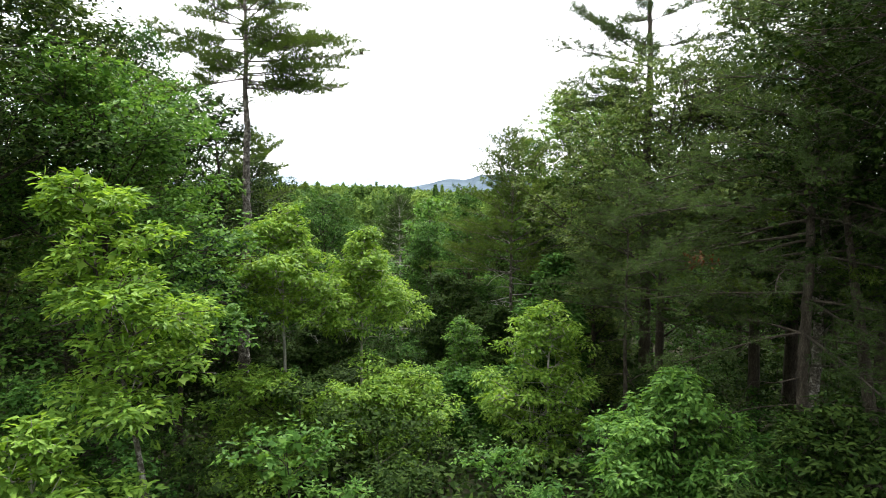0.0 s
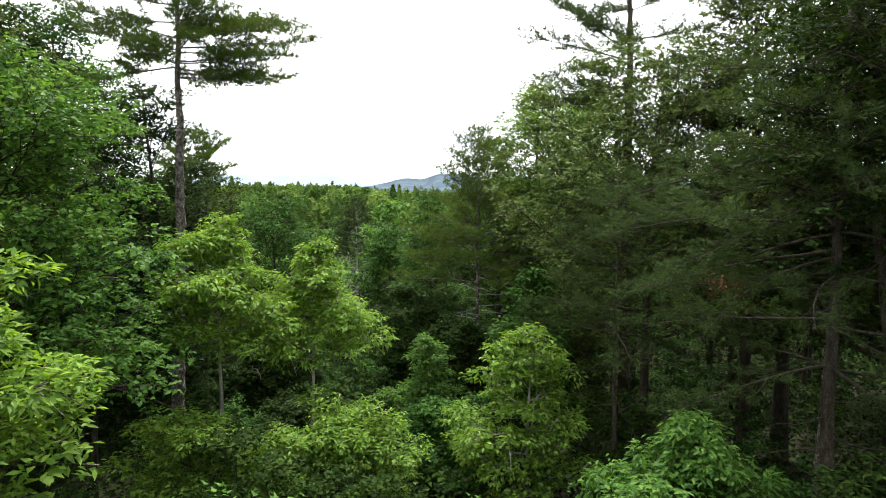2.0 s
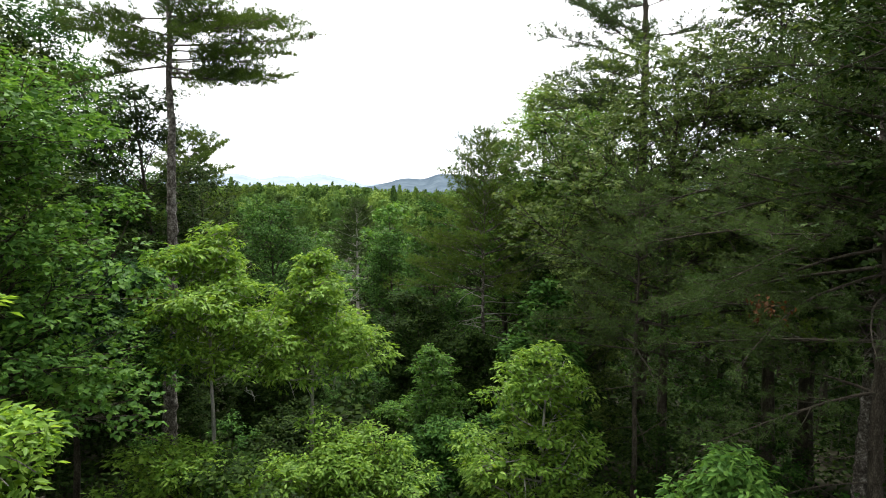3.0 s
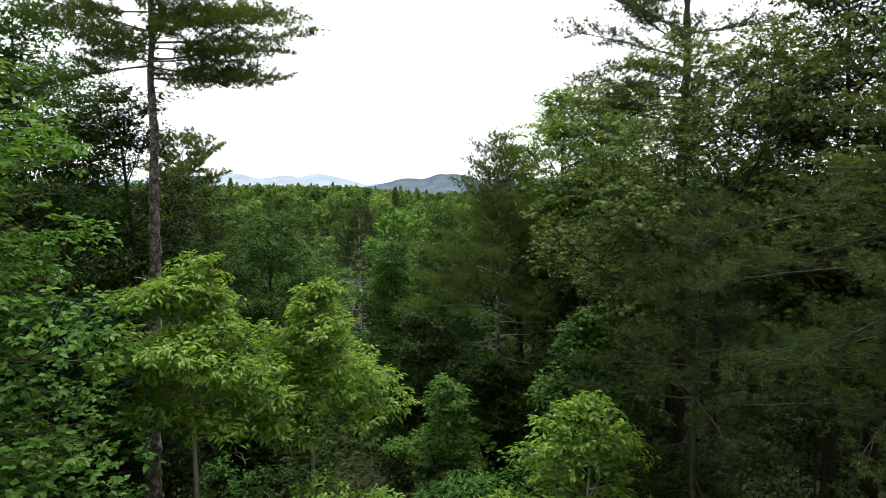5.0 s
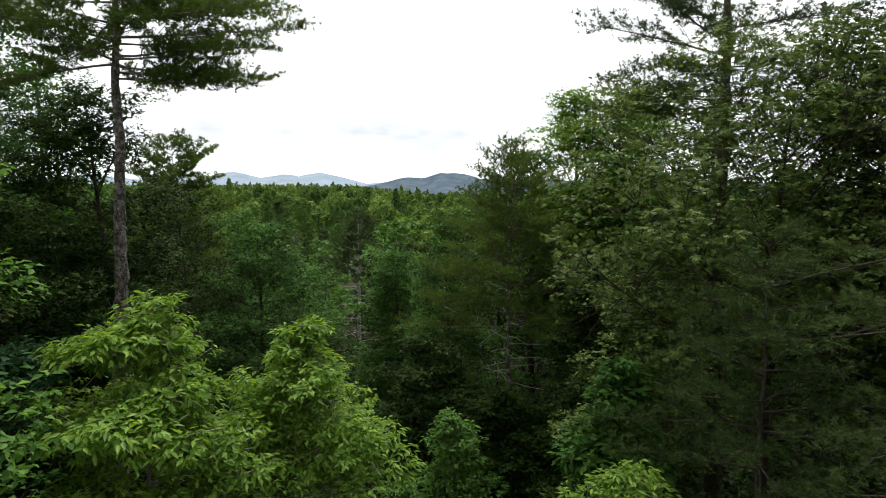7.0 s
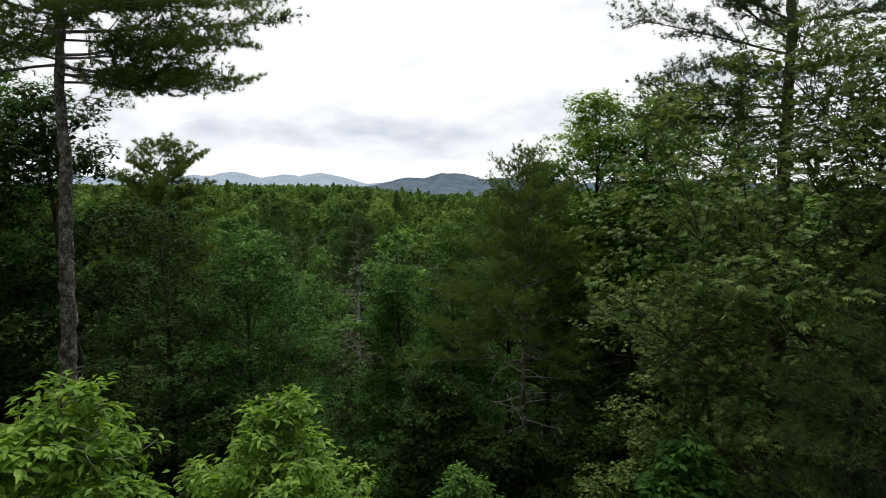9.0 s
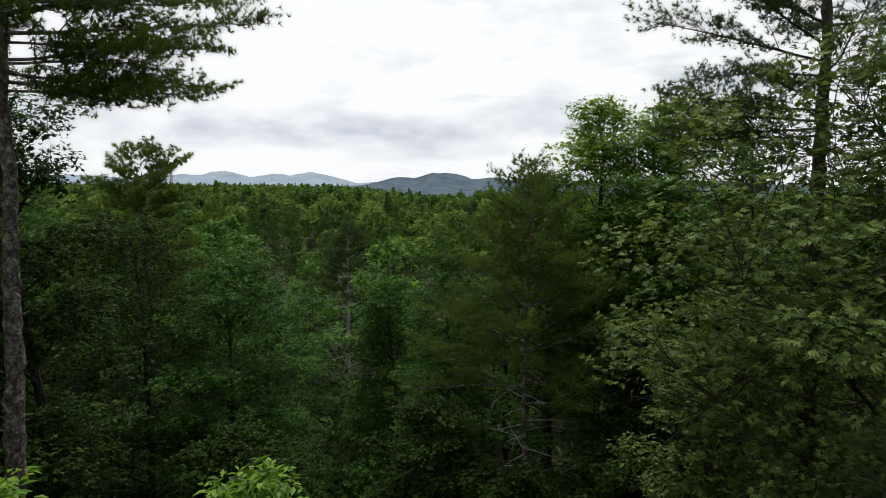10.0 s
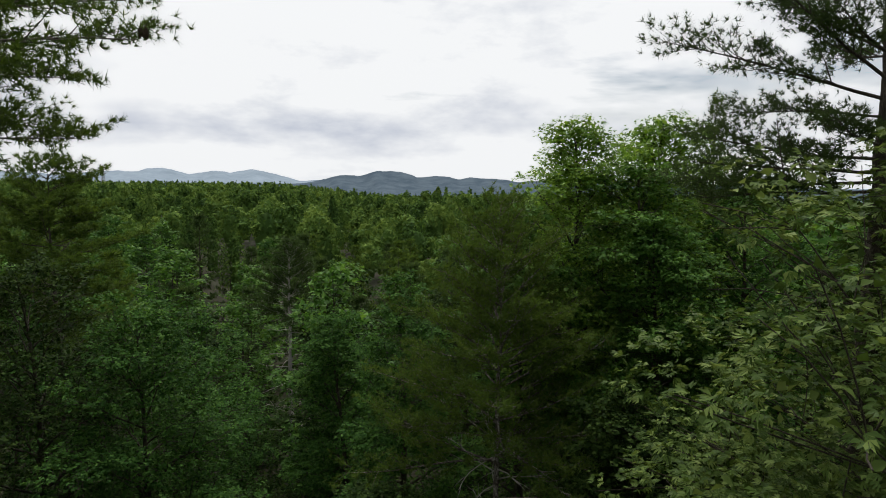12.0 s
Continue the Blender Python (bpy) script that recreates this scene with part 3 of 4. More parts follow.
def hero(name, x, y, top, low, r, seed, leaf, bark, label, **kw):
    h = height_to(x, y, top)
    t = broadleaf(name, h, max(low - float(ground_z(x, y)), 0.4), r, seed, leaf, bark, **kw)
    return stand(t, x, y, label, kw.get("category", "tree"), "trees round the clearing")


# bright young trees in the clearing
hero("young_tree", -5.0, 11.3, 11.0, 5.4, 1.75, 101, M_FRESH, M_BARK, "slender young tree with a leaning pale trunk and yellow-green leaves",
     point=0.85, lift=22, mass=0.14, open_twigs=1, wild=1.5, core=8, inner=4, size=0.181, limbs=24, twigs=6, clumps=4, per=12, lean=(-2.25, 1.4), thick=0.0085)
hero("young_tree", -6.6, 9.6, 6.6, 2.4, 1.7, 102, M_FRESH, M_BARK_PALE, "low young tree with fresh yellow-green leaves", point=0.80, lift=22, mass=0.14, open_twigs=1, wild=1.5, core=8, inner=4, size=0.181, limbs=20, twigs=6, clumps=4, per=12)
hero("young_tree", -9.2, 14.6, 5.4, 0.6, 2.4, 114, M_GREEN, M_BARK_DARK, "low leafy green tree under a tall oak", point=0.70, lift=35, mass=0.14, core=8, inner=4, size=0.17, limbs=28, twigs=7, clumps=4, per=12)
T_SAP = hero("young_tree", -6.5, 24.7, 9.8, 4.7, 2.5, 103, M_FRESH, M_BARK_PALE, "young tree with drooping sprays of light green leaves",
     point=0.95, lift=22, mass=0.14, open_twigs=1, wild=1.5, core=8, inner=4, size=0.200, limbs=28, twigs=7, clumps=4, per=12, lean=(0.5, 0), droop=0.7, thick=0.009)
T_SAP_C = hero("young_tree", -3.6, 26.9, 8.9, 3.9, 2.6, 104, M_FRESH, M_BARK_PALE, "conical young tree with bright yellow-green leaves",
     point=1.20, lift=22, mass=0.14, open_twigs=1, wild=1.5, core=8, inner=4, size=0.200, limbs=32, twigs=7, clumps=4, per=12, droop=0.7, thick=0.009)
hero("young_tree", 1.0, 35.8, 2.9, -4.0, 2.1, 105, M_YOUNG, M_BARK_PALE, "young tree with bright green leaves low in the clearing",
     point=1.10, lift=22, mass=0.14, open_twigs=1, wild=1.5, core=8, inner=4, size=0.218, limbs=26, twigs=6, clumps=4, per=12, droop=0.6)
hero("young_tree", 4.0, 24.0, 5.9, -0.8, 2.5, 106, M_FRESH, M_BARK_PALE, "spreading young tree with long light green leaves",
     point=0.85, lift=22, mass=0.14, open_twigs=1, wild=1.5, core=8, inner=4, size=0.200, limbs=30, twigs=7, clumps=4, per=12, droop=0.7)
hero("young_tree", 4.9, 26.8, 7.7, 1.0, 1.8, 107, M_GREEN, M_BARK_DARK, "young tree with broad rich green leaves", point=0.95, lift=22, mass=0.14, open_twigs=1, wild=1.5, core=8, inner=4, size=0.236, slim=0.55, limbs=24, twigs=6, clumps=4, per=12)
hero("young_tree", 6.4, 17.0, 5.1, -0.2, 2.7, 108, M_YOUNG, M_BARK_DARK, "rounded young tree with long glossy green leaves",
     point=1.05, lift=22, mass=0.14, open_twigs=1, wild=1.5, core=8, inner=4, size=0.218, limbs=32, twigs=8, clumps=4, per=12, droop=0.7)
hero("young_tree", -5.9, 21.6, 3.5, -0.8, 2.6, 109, M_FRESH, M_BARK_DARK, "broad low tree with light green leaves", point=0.70, lift=35, mass=0.14, open_twigs=1, wild=1.5, core=8, inner=4, size=0.181, limbs=32, twigs=8, clumps=4, per=12)
hero("young_tree", -2.0, 23.6, 2.9, -1.8, 2.6, 110, M_FRESH, M_BARK_DARK, "low spreading young tree with light green leaves", point=0.70, lift=35, mass=0.14, open_twigs=1, wild=1.5, core=8, inner=4, size=0.181, limbs=32, twigs=8, clumps=4, per=12)
hero("young_tree", 0.9, 26.5, 2.0, -2.5, 2.4, 111, M_GREEN, M_BARK_DARK, "low young tree with mid-green leaves", point=0.80, lift=22, mass=0.14, open_twigs=1, wild=1.5, core=8, inner=4, size=0.200, limbs=28, twigs=7, clumps=4, per=12)
hero("young_tree", 9.6, 14.2, 4.6, 0.5, 2.6, 112, M_DEEP_SHADED, M_BARK_DARK, "dark green shrubby tree at the edge of the pines", point=0.70, lift=35, mass=0.14, open_twigs=1, wild=1.5, core=8, inner=4, size=0.200, limbs=28, twigs=7, clumps=4, per=12)
hero("young_tree", -10.6, 24.6, 8.5, 4.4, 2.9, 113, M_BLUE, M_BARK_DARK, "understorey tree with cool bluish-green leaves", point=0.70, lift=35, mass=0.14, open_twigs=1, wild=1.5, core=8, inner=4, size=0.200, limbs=32, twigs=8, clumps=4, per=13)

# taller broadleaved trees
BIG = dict(size=0.165, limbs=48, twigs=9, clumps=5, per=17, slim=0.7, plain=True)
TALL = dict(size=0.185, limbs=52, twigs=9, clumps=5, per=15, slim=0.7, plain=True)
MID = dict(size=0.18, limbs=34, twigs=8, clumps=4, per=20, slim=0.7, plain=True)
hero("maple_tree", -10.8, 19.9, 13.8, 5.0, 4.2, 121, M_YOUNG, M_BARK_DARK, "full leafy tree with fresh mid-green foliage", **{**BIG, "size": 0.16, "plain": False, "per": 11})
hero("maple_tree", -15.0, 26.0, 18.5, 1.0, 5.0, 122, M_OAK, M_BARK_DARK, "tall tree with grey-green leaves", **TALL)
hero("oak_tree", -15.5, 17.5, 20.5, 4.0, 6.0, 123, M_DEEP_SHADED, M_BARK_DARK, "tall dark oak with heavy limbs", **TALL)
hero("maple_tree", -18.0, 39.0, 20.5, -3.0, 5.6, 124, M_GREEN, M_BARK_DARK, "tall tree with deep green leaves behind a pine", **TALL)
hero("maple_tree", -16.4, 33.6, 18.0, -1.0, 4.2, 146, M_DEEP_SHADED, M_BARK_DARK, "tall dark green tree beside a pine trunk", **TALL)
hero("maple_tree", -20.5, 46.5, 19.0, -3.0, 5.2, 149, M_GREEN, M_BARK_DARK, "tall leafy tree in the wood behind a pine", **TALL)
# This crown takes the dark leaf colour; its shade is painted in.
hero("maple_tree", -12.9, 39.8, 16.6, 2.0, 3.8, 125, M_DEEP_SHADED, M_BARK_DARK, "slim tall tree beside a pine trunk, leaves painted dark for shade", **MID)
hero("maple_tree", -14.2, 51.0, 11.2, -8.0, 6.0, 126, M_DEEP_SHADED, M_BARK_DARK, "round-crowned tree with dark green leaves", **BIG)
hero("maple_tree", -9.0, 48.8, 9.6, -8.0, 4.8, 127, M_GREEN, M_BARK_DARK, "round-crowned broadleaved tree above the valley", **BIG)
# Valley shade is carried by the darkened leaf colour of these trees.
hero("maple_tree", -12.6, 35.5, 6.5, -4.0, 3.4, 128, M_DEEP_SHADED, M_BARK_DARK, "dark understorey tree near a pine trunk", **MID)
hero("maple_tree", -7.2, 40.5, 3.0, -5.0, 3.2, 129, M_DEEP_SHADED, M_BARK_DARK, "deep green tree low in the valley, darkened for shade", **MID)
hero("oak_tree", 10.2, 29.3, 15.6, 4.0, 6.3, 131, M_OAK, M_BARK_DARK, "wide oak with pale lit leaves and long grey limbs",
     size=0.155, slim=0.85, limbs=40, twigs=9, clumps=5, per=18, droop=0.6, lobed=True, rise=0.3, wild=1.2, open_twigs=2)
# Grey-green leaves given the dark colour, with shade painted in.
hero("oak_tree", 13.0, 15.2, 17.0, 9.0, 6.2, 132, M_DEEP_SHADED, M_BARK_DARK, "overhanging oak with lobed leaves painted dark for shade",
     size=0.15, slim=0.8, limbs=36, twigs=8, clumps=5, per=13, rise=0.2, lobed=True, wild=1.3, open_twigs=1, inner=6)
hero("oak_tree", 13.6, 18.6, 14.5, 9.5, 3.0, 150, M_DEEP_SHADED, M_BARK_DARK, "crooked dark tree leaning among pines", size=0.15, slim=0.6, limbs=20, twigs=7, clumps=4, per=14,
     plain=True, lean=(-2.2, 0.4), thick=0.017)
hero("oak_tree", 15.0, 29.6, 20.0, 6.0, 4.8, 151, M_OAK, M_BARK_DARK, "tall oak with olive-green leaves over a wider oak", size=0.15, slim=0.8, limbs=44, twigs=8, clumps=5, per=15, lobed=True, rise=0.3)
hero("maple_tree", 4.0, 38.8, 2.2, -6.0, 2.6, 152, M_DEEP_SHADED, M_BARK_DARK, "dark low tree at the foot of a pine", **{**MID, "per": 13})
hero("maple_tree", 7.0, 37.4, 3.5, -5.0, 2.6, 153, M_DEEP_SHADED, M_BARK_DARK, "dark low tree in the valley shade", **{**MID, "per": 13})
hero("maple_tree", 9.3, 48.4, 18.2, 3.0, 4.3, 133, M_FRESH, M_BARK_DARK, "tall tree with a bright green ragged top", **{**TALL, "wild": 1.3, "point": 0.55, "mass": 0.18, "per": 17})
hero("maple_tree", 13.8, 49.2, 18.7, 3.0, 4.3, 134, M_FRESH, M_BARK_DARK, "tall bright green tree with an open top", **{**TALL, "wild": 1.3, "point": 0.55, "mass": 0.18, "per": 17})
hero("maple_tree", 6.9, 47.6, 14.4, 0.0, 3.4, 137, M_YOUNG, M_BARK_DARK, "green tree beside a feathery pine", **MID)
hero("maple_tree", 11.8, 44.6, 13.6, -1.0, 3.6, 138, M_YOUNG, M_BARK_DARK, "leafy green tree behind a pine", **MID)
hero("maple_tree", 11.4, 46.2, 16.2, -1.0, 4.2, 147, M_YOUNG, M_BARK_DARK, "leafy tree with a bright green rounded top", **MID)
hero("maple_tree", 16.2, 46.5, 15.8, -1.0, 4.0, 148, M_GREEN, M_BARK_DARK, "full green tree beside a dark pine", **MID)
hero("maple_tree", 0.6, 40.6, 4.2, -5.0, 3.0, 135, M_DEEP_SHADED, M_BARK_DARK, "deep green understorey tree, darkened for shade", **MID)
hero("maple_tree", 2.0, 51.5, 10.3, -4.0, 3.5, 136, M_GREEN, M_BARK_DARK, "slender mid-green tree in the valley", **MID)
hero("maple_tree", 8.4, 34.6, 8.6, -2.0, 2.8, 139, M_OAK, M_BARK_DARK, "smaller oak-leaved tree under a wide oak", **MID)
# Shaded wood on the right: its darkness is in the leaf colour.
hero("maple_tree", 8.6, 40.0, 8.0, -3.0, 3.4, 140, M_DEEP_SHADED, M_BARK_DARK, "dark tree in the shade of the pines", **MID)
hero("maple_tree", 17.2, 30.5, 24.0, 3.0, 5.6, 141, M_DEEP_SHADED, M_BARK_DARK, "tall dark forest tree behind a wide oak", **TALL)
hero("maple_tree", 19.6, 18.6, 25.0, 5.0, 6.0, 154, M_DEEP_SHADED, M_BARK_DARK, "tall dark forest tree at the edge of the clearing", **TALL)
hero("maple_tree", 20.4, 26.4, 26.0, 5.0, 6.0, 155, M_DEEP_SHADED, M_BARK_DARK, "tall dark forest tree behind pines", **TALL)
hero("maple_tree", 16.0, 22.5, 23.5, 4.0, 5.6, 142, M_DEEP_SHADED, M_BARK_DARK, "tall dark forest tree among pines", **TALL)
hero("maple_tree", -0.6, 58.5, 7.0, -6.0, 3.6, 143, M_GREEN, M_BARK_DARK, "mid-green valley tree with a rounded crown", **MID)
hero("maple_tree", 6.4, 57.0, 11.0, -4.0, 4.0, 144, M_DEEP_SHADED, M_BARK_DARK, "deep green valley tree behind a pine, darkened for shade", **MID)
hero("maple_tree", -9.4, 60.0, 7.0, -8.0, 4.4, 145, M_GREEN, M_BARK_DARK, "green valley tree with a rounded crown", **MID)

# pines
P_A = (-10.55, 32.3)
T_A = stand(pine("white_pine", height_to(*P_A, 23.0), height_to(*P_A, 15.4), 4.5, 201, M_NEEDLE, M_BARK, gap=0.72, per=4, twigs=26, tuft_len=0.16, tuft_w=0.018, count=14, dense=2.5, el0=2, power=0.5,
           extra=((height_to(*P_A, 16.2), 0.02, 2, 5.7), (height_to(*P_A, 15.6), -0.25, 0, 4.9), (height_to(*P_A, 17.0), 0.25, 4, 5.2), (height_to(*P_A, 16.6), -0.5, 2, 4.8), (height_to(*P_A, 15.1), 0.12, -3, 4.6), (height_to(*P_A, 14.9), -0.4, -4, 4.0), (height_to(*P_A, 15.3), 0.5, -2, 4.2)),
           lean=(0.95, 0), thick=0.0125, sag=-0.05, stubs=26), *P_A, "tall straight white pine with ringed grey bark and layered boughs", group="pines")
P_B = (10.9, 33.6)
BOUGHS_B = ((16.2, 3.0, 20, 5.0), (16.6, 3.3, 28, 4.6), (17.2, 2.8, 24, 4.5), (14.9, 3.0, 4, 4.2), (14.6, 3.3, 0, 4.6), (14.4, 2.8, -3, 4.4), (14.2, 3.1, -6, 4.0), (15.2, 3.6, 5, 3.2))
stand(pine("white_pine", height_to(*P_B, 22.5), height_to(*P_B, 15.8), 3.2, 202, M_NEEDLE_B, M_BARK_DARK, gap=1.6, per=3, twigs=24, tuft_len=0.15, tuft_w=0.015, count=15, dense=2.6, el0=2,
           extra=[(height_to(*P_B, z), az, el, ln) for z, az, el, ln in BOUGHS_B],
           thick=0.0125, taper=0.55, sag=0.1, wild=0.5), *P_B, "gnarled dark pine with open crooked boughs", group="pines")
P_C = (4.75, 43.5)
stand(pine("white_pine", height_to(*P_C, 13.4), height_to(*P_C, 4.0), 4.9, 203, M_NEEDLE, M_BARK, gap=0.62, per=5, count=9, twigs=16, tuft_w=0.03,
           dead=((height_to(*P_C, -2.0), height_to(*P_C, 4.8), 2.7, 28),), dead_bark=M_BARK_PALE, thick=0.0085, dead_r=0.035, round_top=0.25), *P_C, "feathery grey-green pine with dead lower limbs", group="pines")
P_D = (11.0, 18.8)
BOUGHS_D = ((10.6, 2.95, -8, 5.4), (10.0, 3.2, -14, 5.0), (9.8, 2.6, -8, 6.0), (11.2, 2.35, -10, 6.6), (9.0, 2.85, -10, 5.2), (8.4, 3.3, -8, 4.8), (8.6, 2.5, -12, 5.6), (7.6, 3.0, -6, 4.6))
T_D = stand(pine("white_pine", height_to(*P_D, 18.5), height_to(*P_D, 5.5), 5.2, 204, M_NEEDLE_B, M_BARK_DARK, gap=1.1, per=4, count=10, twigs=18, tuft_len=0.17, tuft_w=0.016, sag=-0.12,
           extra=[(height_to(*P_D, z), az, el, ln) for z, az, el, ln in BOUGHS_D],
           el0=-4, thick=0.011, power=0.6, dense=1.8, dead=((1.0, 5.5, 3.5, 14),)), *P_D, "large dark pine with long drooping feathery boughs", group="pines")
P_I = (7.3, 24.6)
stand(pine("white_pine", height_to(*P_I, 10.4), height_to(*P_I, 5.2), 2.9, 209, M_NEEDLE_B, M_BARK_DARK, gap=0.75, per=4, count=9, twigs=14, tuft_len=0.18, tuft_w=0.02, sag=-0.1,
           el0=0, thick=0.009, power=0.6, dead=((height_to(*P_I, 2.0), height_to(*P_I, 5.5), 1.6, 8),)), *P_I, "slim dark pine with soft boughs and a bare lower trunk", group="pines")
P_E = (-5.7, 84.0)
stand(pine("white_pine", height_to(*P_E, 8.8), height_to(*P_E, 1.4), 4.0, 205, M_NEEDLE_B, M_BARK_PALE, gap=0.8, per=5, count=6, twigs=12, tuft_len=0.36, tuft_w=0.06,
           dead=((height_to(*P_E, -11.5), height_to(*P_E, 2.0), 3.0, 46),), dead_bark=M_BARK_PALE, thick=0.014, dead_r=0.04), *P_E, "pine with a pale bare trunk of dead limbs", group="pines")
P_F = (-22.4, 73.5)
stand(pine("white_pine", height_to(*P_F, 15.6), height_to(*P_F, 2.0), 6.6, 206, M_NEEDLE, M_BARK_DARK, gap=0.85, per=5, count=7, twigs=18, tuft_len=0.38, tuft_w=0.06, dense=1.4, wild=0.45,
           round_top=0.75, el0=2, sweep=30, sag=0.05), *P_F, "broad-crowned pine standing over the woods", group="pines")
P_G = (13.5, 22.5)
stand(pine("white_pine", height_to(*P_G, 19.0), height_to(*P_G, 6.0), 4.6, 207, M_NEEDLE, M_BARK, gap=1.5, per=4, count=7, twigs=14, tuft_w=0.035, sag=-0.1, el0=0),
      *P_G, "dark pine with drooping boughs behind an oak", group="pines")
P_H = (24.6, 62.0)
stand(pine("white_pine", height_to(*P_H, 21.0), height_to(*P_H, 5.0), 3.0, 208, M_NEEDLE, M_BARK_DARK, gap=1.0, per=4, count=6, twigs=12, tuft_len=0.3, tuft_w=0.035, el0=35),
      *P_H, "pale feathery pine top behind broadleaved trees", group="pines")


# ---- the woods beyond the clearing ----
def library():
    lib = []
    for q, (leaf, rr) in enumerate(((M_GREEN, 4.6), (M_DEEP_SHADED, 5.0), (M_YOUNG, 4.2), (M_GREEN, 4.2))):
        lib.append(("near", broadleaf("broadleaved_tree", 20, 4.0, rr, 300 + q, leaf, M_BARK_DARK, size=0.32, limbs=28, twigs=6, clumps=2, per=11, slim=0.7, sides=5, plain=True,
                                      split=False, fine=False, core=9, inner=6, whorl=5), "broadleaved forest tree with a full green crown"))
    for q, needle in enumerate((M_NEEDLE, M_NEEDLE_B)):
        lib.append(("near", pine("pine_tree", 21, 6.0, 4.2, 310 + q, needle, M_BARK_DARK, gap=1.1, per=4, count=5, twigs=7, tuft_len=0.55, tuft_w=0.12, split=False, dense=0.42),
                    "forest pine with layered green boughs"))
    for q, (leaf, rr) in enumerate(((M_GREEN, 4.8), (M_YOUNG, 4.4), (M_DEEP_SHADED, 5.0))):
        lib.append(("far", broadleaf("broadleaved_tree", 20, 6.0, rr, 320 + q, leaf, M_BARK_DARK, size=0.5, limbs=20, twigs=5, clumps=1, per=15, slim=0.7, sides=4, plain=True,
                                     split=False, fine=False, core=9, inner=6, whorl=5), "broadleaved forest tree with a full green crown"))
    for q, needle in enumerate((M_NEEDLE, M_NEEDLE_B)):
        lib.append(("far", pine("pine_tree", 21, 7.0, 4.2, 330 + q, needle, M_BARK_DARK, gap=1.5, per=4, count=4, twigs=6, tuft_len=0.8, tuft_w=0.2, split=False, dense=0.25),
                    "forest pine with layered green boughs"))
    return lib


def plant_woods():
    rng = np.random.default_rng(77)
    lib = library()
    used = {id(t): False for _, t, _ in lib}
    taken = [P_A, P_B, P_C, P_D, P_E, P_F, P_G, P_H, P_I, (-14.2, 51), (-9.2, 49), (9.4, 48.4), (13.6, 49.2), (2, 51.5), (10.2, 29.3), (-17.8, 40), (-13.2, 39.6)]
    spots = []
    for tries in range(6000):
        y = rng.uniform(12, 152)
        x = rng.uniform(-(14 + y * 0.74), 12 + y * 0.86)
        if y < 62 and abs(x) < 19.5:
            continue
        if abs(x + 5.7 - (y - 84) * 0.05) < 4.0 and y < 84:
            continue
        gap = 5.8 + 0.014 * y
        if any((x - p) ** 2 + (y - q) ** 2 < gap * gap for p, q in taken):
            continue
        taken.append((x, y))
        spots.append((x, y))
    for q in range(50):                       # unseen trees added behind the clearing, to block low sky light
        az = math.radians(95 + 170 * (q + rng.uniform(0, 1)) / 50)
        d = rng.uniform(17, 34)
        spots.append((d * math.sin(az), d * math.cos(az) + 2))
    for x, y in spots:
        kind = "near" if math.hypot(x, y) < 80 and y > 10 else "far"
        pick = [e for e in lib if e[0] == kind]
        _, tree, label = pick[rng.integers(len(pick))]
        hs = rng.uniform(0.82, 1.08)
        if y > 55 and abs(x + 2) < 0.16 * y:
            hs *= 0.92
        m = Matrix.LocRotScale((x, y, float(ground_z(x, y)) - 0.1), Euler((0, 0, rng.uniform(0, 6.28))), (hs * rng.uniform(0.9, 1.12), hs * rng.uniform(0.9, 1.12), hs))
        if used[id(tree)]:
            copy_thing(tree, m)
        else:
            used[id(tree)] = True
            tree.matrix_basis = pose(x, y, float(ground_z(x, y)) - 0.1)
            tagged(tree, label, "tree", "woods beyond the clearing")


plant_woods()


def plant_understorey():
    """Low shrubs and saplings on the forest floor under the trees."""
    rng = np.random.default_rng(88)
    kinds = []
    for q, leaf in enumerate((M_GREEN, M_DEEP_SHADED, M_DEEP_SHADED, M_YOUNG)):
        kinds.append(broadleaf("shrub", 3.4, 0.5, 1.5, 400 + q, leaf, M_BARK_DARK, size=0.17, limbs=9, twigs=4, clumps=2, per=15, slim=0.55, sides=4, plain=True, split=False, fine=False, core=9, inner=6, whorl=5))
    first = [True] * 4
    placed = []
    for tries in range(1200):
        y = rng.uniform(7, 94)
        x = rng.uniform(-1, 1) * (8 + y * 0.5) if y < 50 else rng.uniform(-10, 3)
        if abs(x) < 2.0 and y < 10 or any((x - p) ** 2 + (y - q) ** 2 < (10.0 if y < 50 else 7.5) for p, q in placed):
            continue
        placed.append((x, y))
        q = int(rng.integers(4)) if y < 30 else int(rng.integers(3))
        s = rng.uniform(0.6, 1.25) * (1.25 if y > 50 else 1.0)
        m = Matrix.LocRotScale((x, y, float(ground_z(x, y)) - 0.05), Euler((0, 0, rng.uniform(0, 6.28))), (s, s, s))
        if first[q]:
            first[q] = False
            kinds[q].matrix_basis = pose(x, y, float(ground_z(x, y)) - 0.05)
            tagged(kinds[q], "leafy green shrub on the forest floor", "shrub", "shrubs under the trees")
        else:
            copy_thing(kinds[q], m)


plant_understorey()


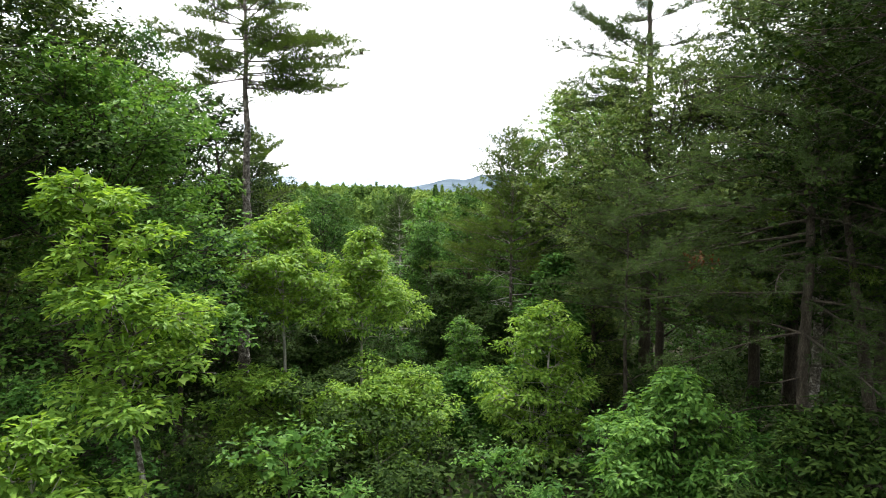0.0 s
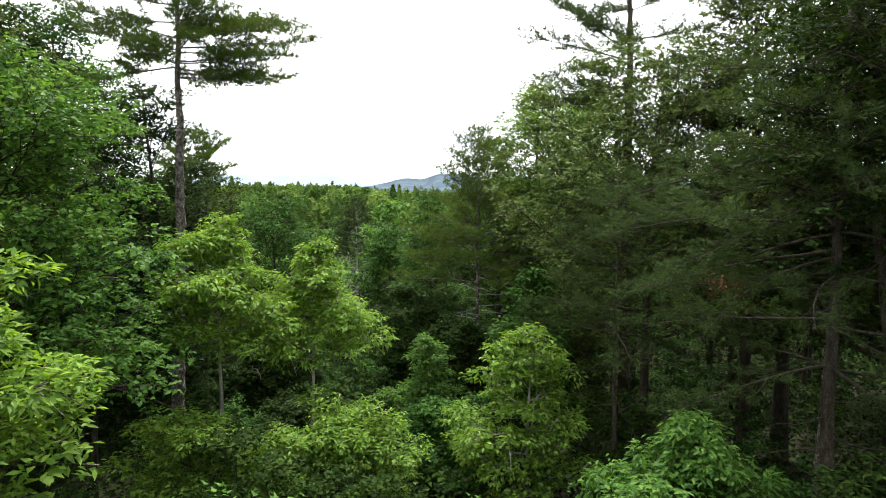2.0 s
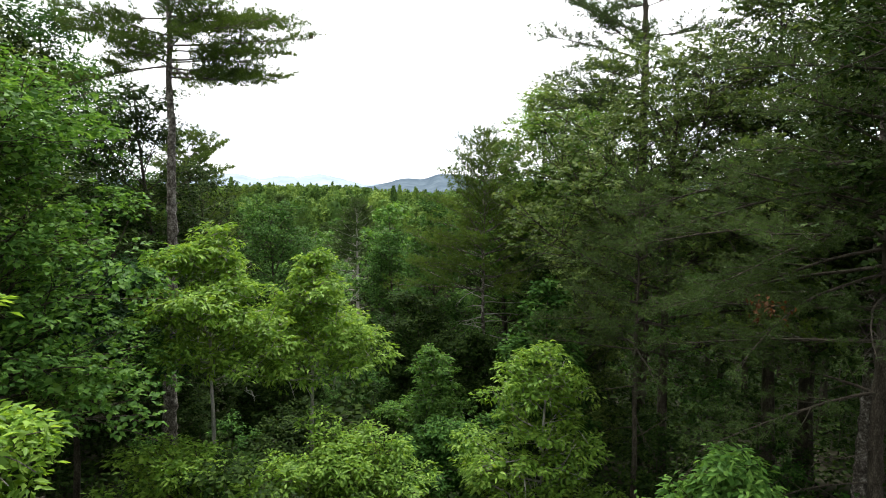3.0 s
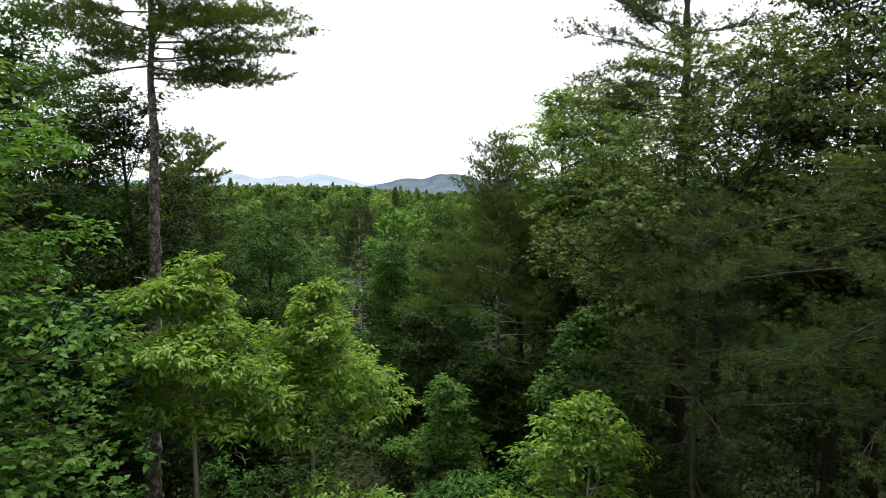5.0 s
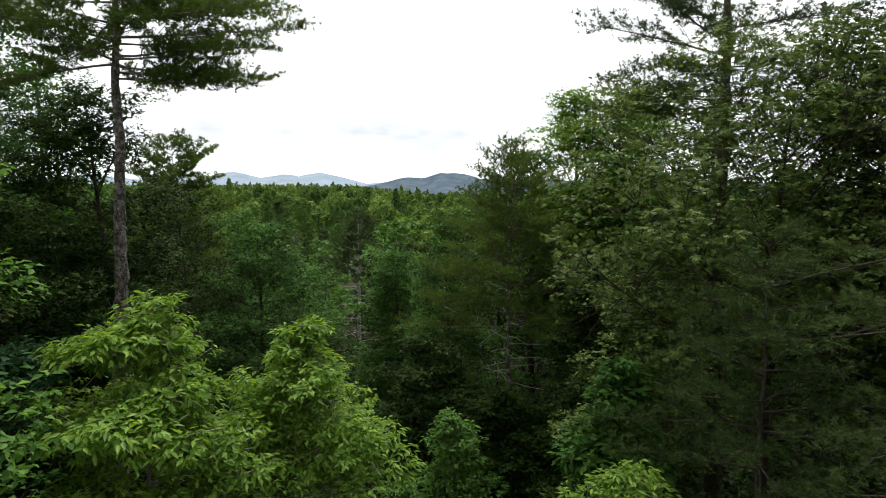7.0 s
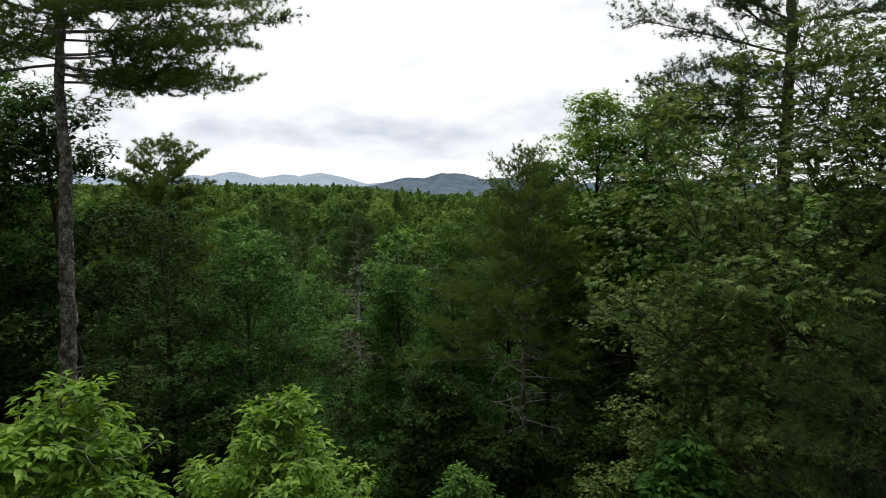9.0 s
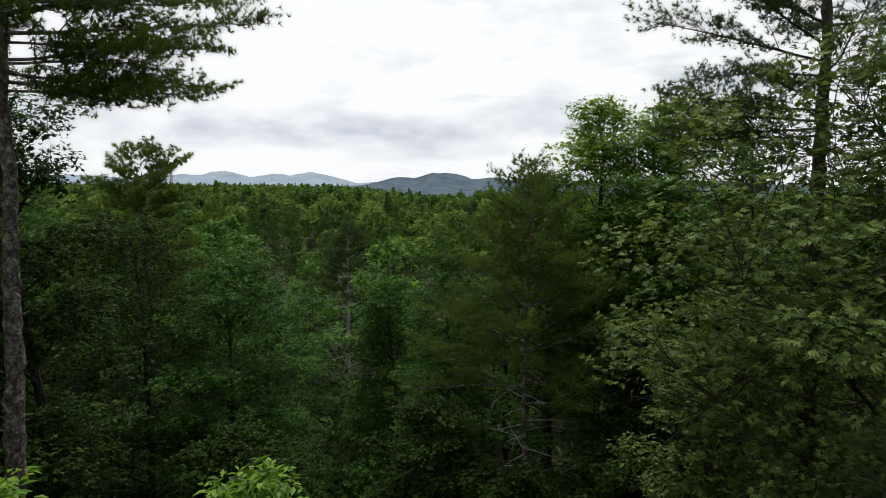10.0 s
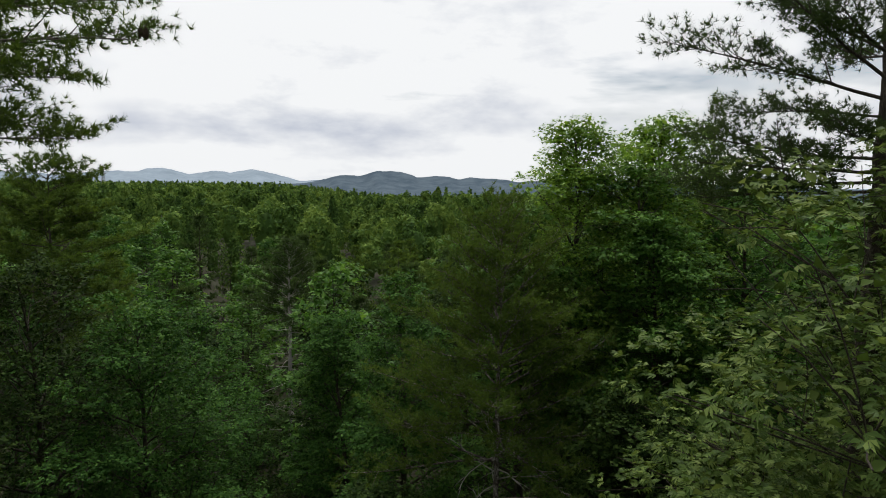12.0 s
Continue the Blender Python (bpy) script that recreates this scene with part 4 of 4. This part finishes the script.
def build_undergrowth():
    """Ferns, seedlings and low brush: a loose leafy layer over the forest floor."""
    rng = np.random.default_rng(91)
    pile = Pile()
    for leaf_count, near, far, size in ((20000, -28, 6, 0.34), (60000, 6, 42, 0.3), (46000, 42, 100, 0.6), (26000, 100, 160, 1.0)):
        y = rng.uniform(near, far, leaf_count)
        x = rng.uniform(-1, 1, leaf_count) * (9 + np.maximum(y, 12) * 0.72)
        lift = (0.15 + 1.3 * rng.uniform(0, 1, leaf_count) ** 2) * (0.5 + 0.5 * np.sin(x * 0.9 + 2 * np.sin(y * 0.4)) ** 2) * (1 + far / 60)
        p = np.stack([x, y, ground_z(x, y) + lift], 1)
        leaves(pile, p, rng.normal(0, 1, (leaf_count, 3)) * np.array([1, 1, 0.35]), size, size * 0.3, rng, False, 0.5, True)
    ob = new("undergrowth", pile.mesh("undergrowth"))
    # The darkened leaf colour also carries the shade near the ground.
    ob.data.materials.append(M_DEEP_SHADED)
    return tagged(ob, "low deep green brush and ferns on the forest floor, darkened for shade", "undergrowth", kind="stuff")


build_undergrowth()


# ---- small things on the trees ----
def cones_on(tree, place):
    """A bunch of hanging pine cones at the end of a bough."""
    rng = np.random.default_rng(501)
    goal = np.array(tree.matrix_basis.inverted() @ Vector(place))
    best = None
    for limb in tree.children:                # the wood of the bough that comes nearest
        if not limb.name.startswith("limb"):
            continue
        co = np.zeros(len(limb.data.vertices) * 3, np.float32)
        limb.data.vertices.foreach_get("co", co)
        co = co.reshape(-1, 3)
        d = np.linalg.norm(co - goal, axis=1)
        if best is None or d.min() < best[0]:
            best = (d.min(), co[d.argmin()].astype(float))
    for q in range(4):
        p = best[1] + rng.normal(0, 0.05, 3) * np.array([1, 1, 0.4])
        k = np.linspace(0, 1, 9)
        d = np.array([rng.normal(0, 0.35), rng.normal(0, 0.35), -1.0])
        line = p + (d / np.linalg.norm(d))[None] * (k * 0.17)[:, None]
        rad = 0.03 * np.sin(np.pi * (0.12 + 0.85 * k)) * (1 + 0.25 * (np.arange(9) % 2))
        pile = Pile()
        tube(pile, line, rad, 7)
        part("pine_cone", pile.mesh("pine_cone", True), M_CONE, tree, "dark brown hanging pine cone")


def dead_twigs(tree, place, number, length, seed, bark):
    """Bare crooked twigs inside a crown."""
    rng = np.random.default_rng(seed)
    p0 = np.array(tree.matrix_basis.inverted() @ Vector(place))
    for q in range(number):
        pile = Pile()
        line = bend(p0 + rng.normal(0, 0.2, 3), rng.normal(0, 1, 3) + np.array([0, 0, 0.3]), length * rng.uniform(0.6, 1.2), 6, rng, 0.1, 0.3)
        tube(pile, line, np.linspace(0.022, 0.006, 7), 4)
        for w in range(4):
            tw = bend(along(line, rng.uniform(0.3, 0.95)), rng.normal(0, 1, 3), length * 0.3, 3, rng, 0, 0.3)
            tube(pile, tw, np.linspace(0.011, 0.004, 4), 3)
        part("dead_twig", pile.mesh("dead_twig", True), bark, tree, "bare pale dead twig")


def withered_spray(tree, place, n, seed):
    """A spray of withered brown leaves caught among live boughs."""
    rng = np.random.default_rng(seed)
    p0 = np.array(tree.matrix_basis.inverted() @ Vector(place))
    pile = Pile()
    pos = p0 + rng.normal(0, 1, (n, 3)) * np.array([0.25, 0.2, 0.13])
    leaves(pile, pos, rng.normal(0, 1, (n, 3)) - np.array([0, 0, 0.7]), 0.13, 0.035, rng)
    part("withered_leaf_spray", pile.mesh("withered_leaf_spray"), M_BROWN, tree, "spray of withered rust-brown leaves")["kind"] = "stuff"


cones_on(T_A, (-3.85, 31.75, 16.05))
withered_spray(T_D, (6.9, 16.9, 8.1), 55, 502)
dead_twigs(T_SAP, (-5.4, 24.2, 4.4), 5, 1.1, 504, M_BARK_PALE)
dead_twigs(T_SAP_C, (-3.0, 26.4, 3.6), 4, 1.2, 505, M_BARK_PALE)
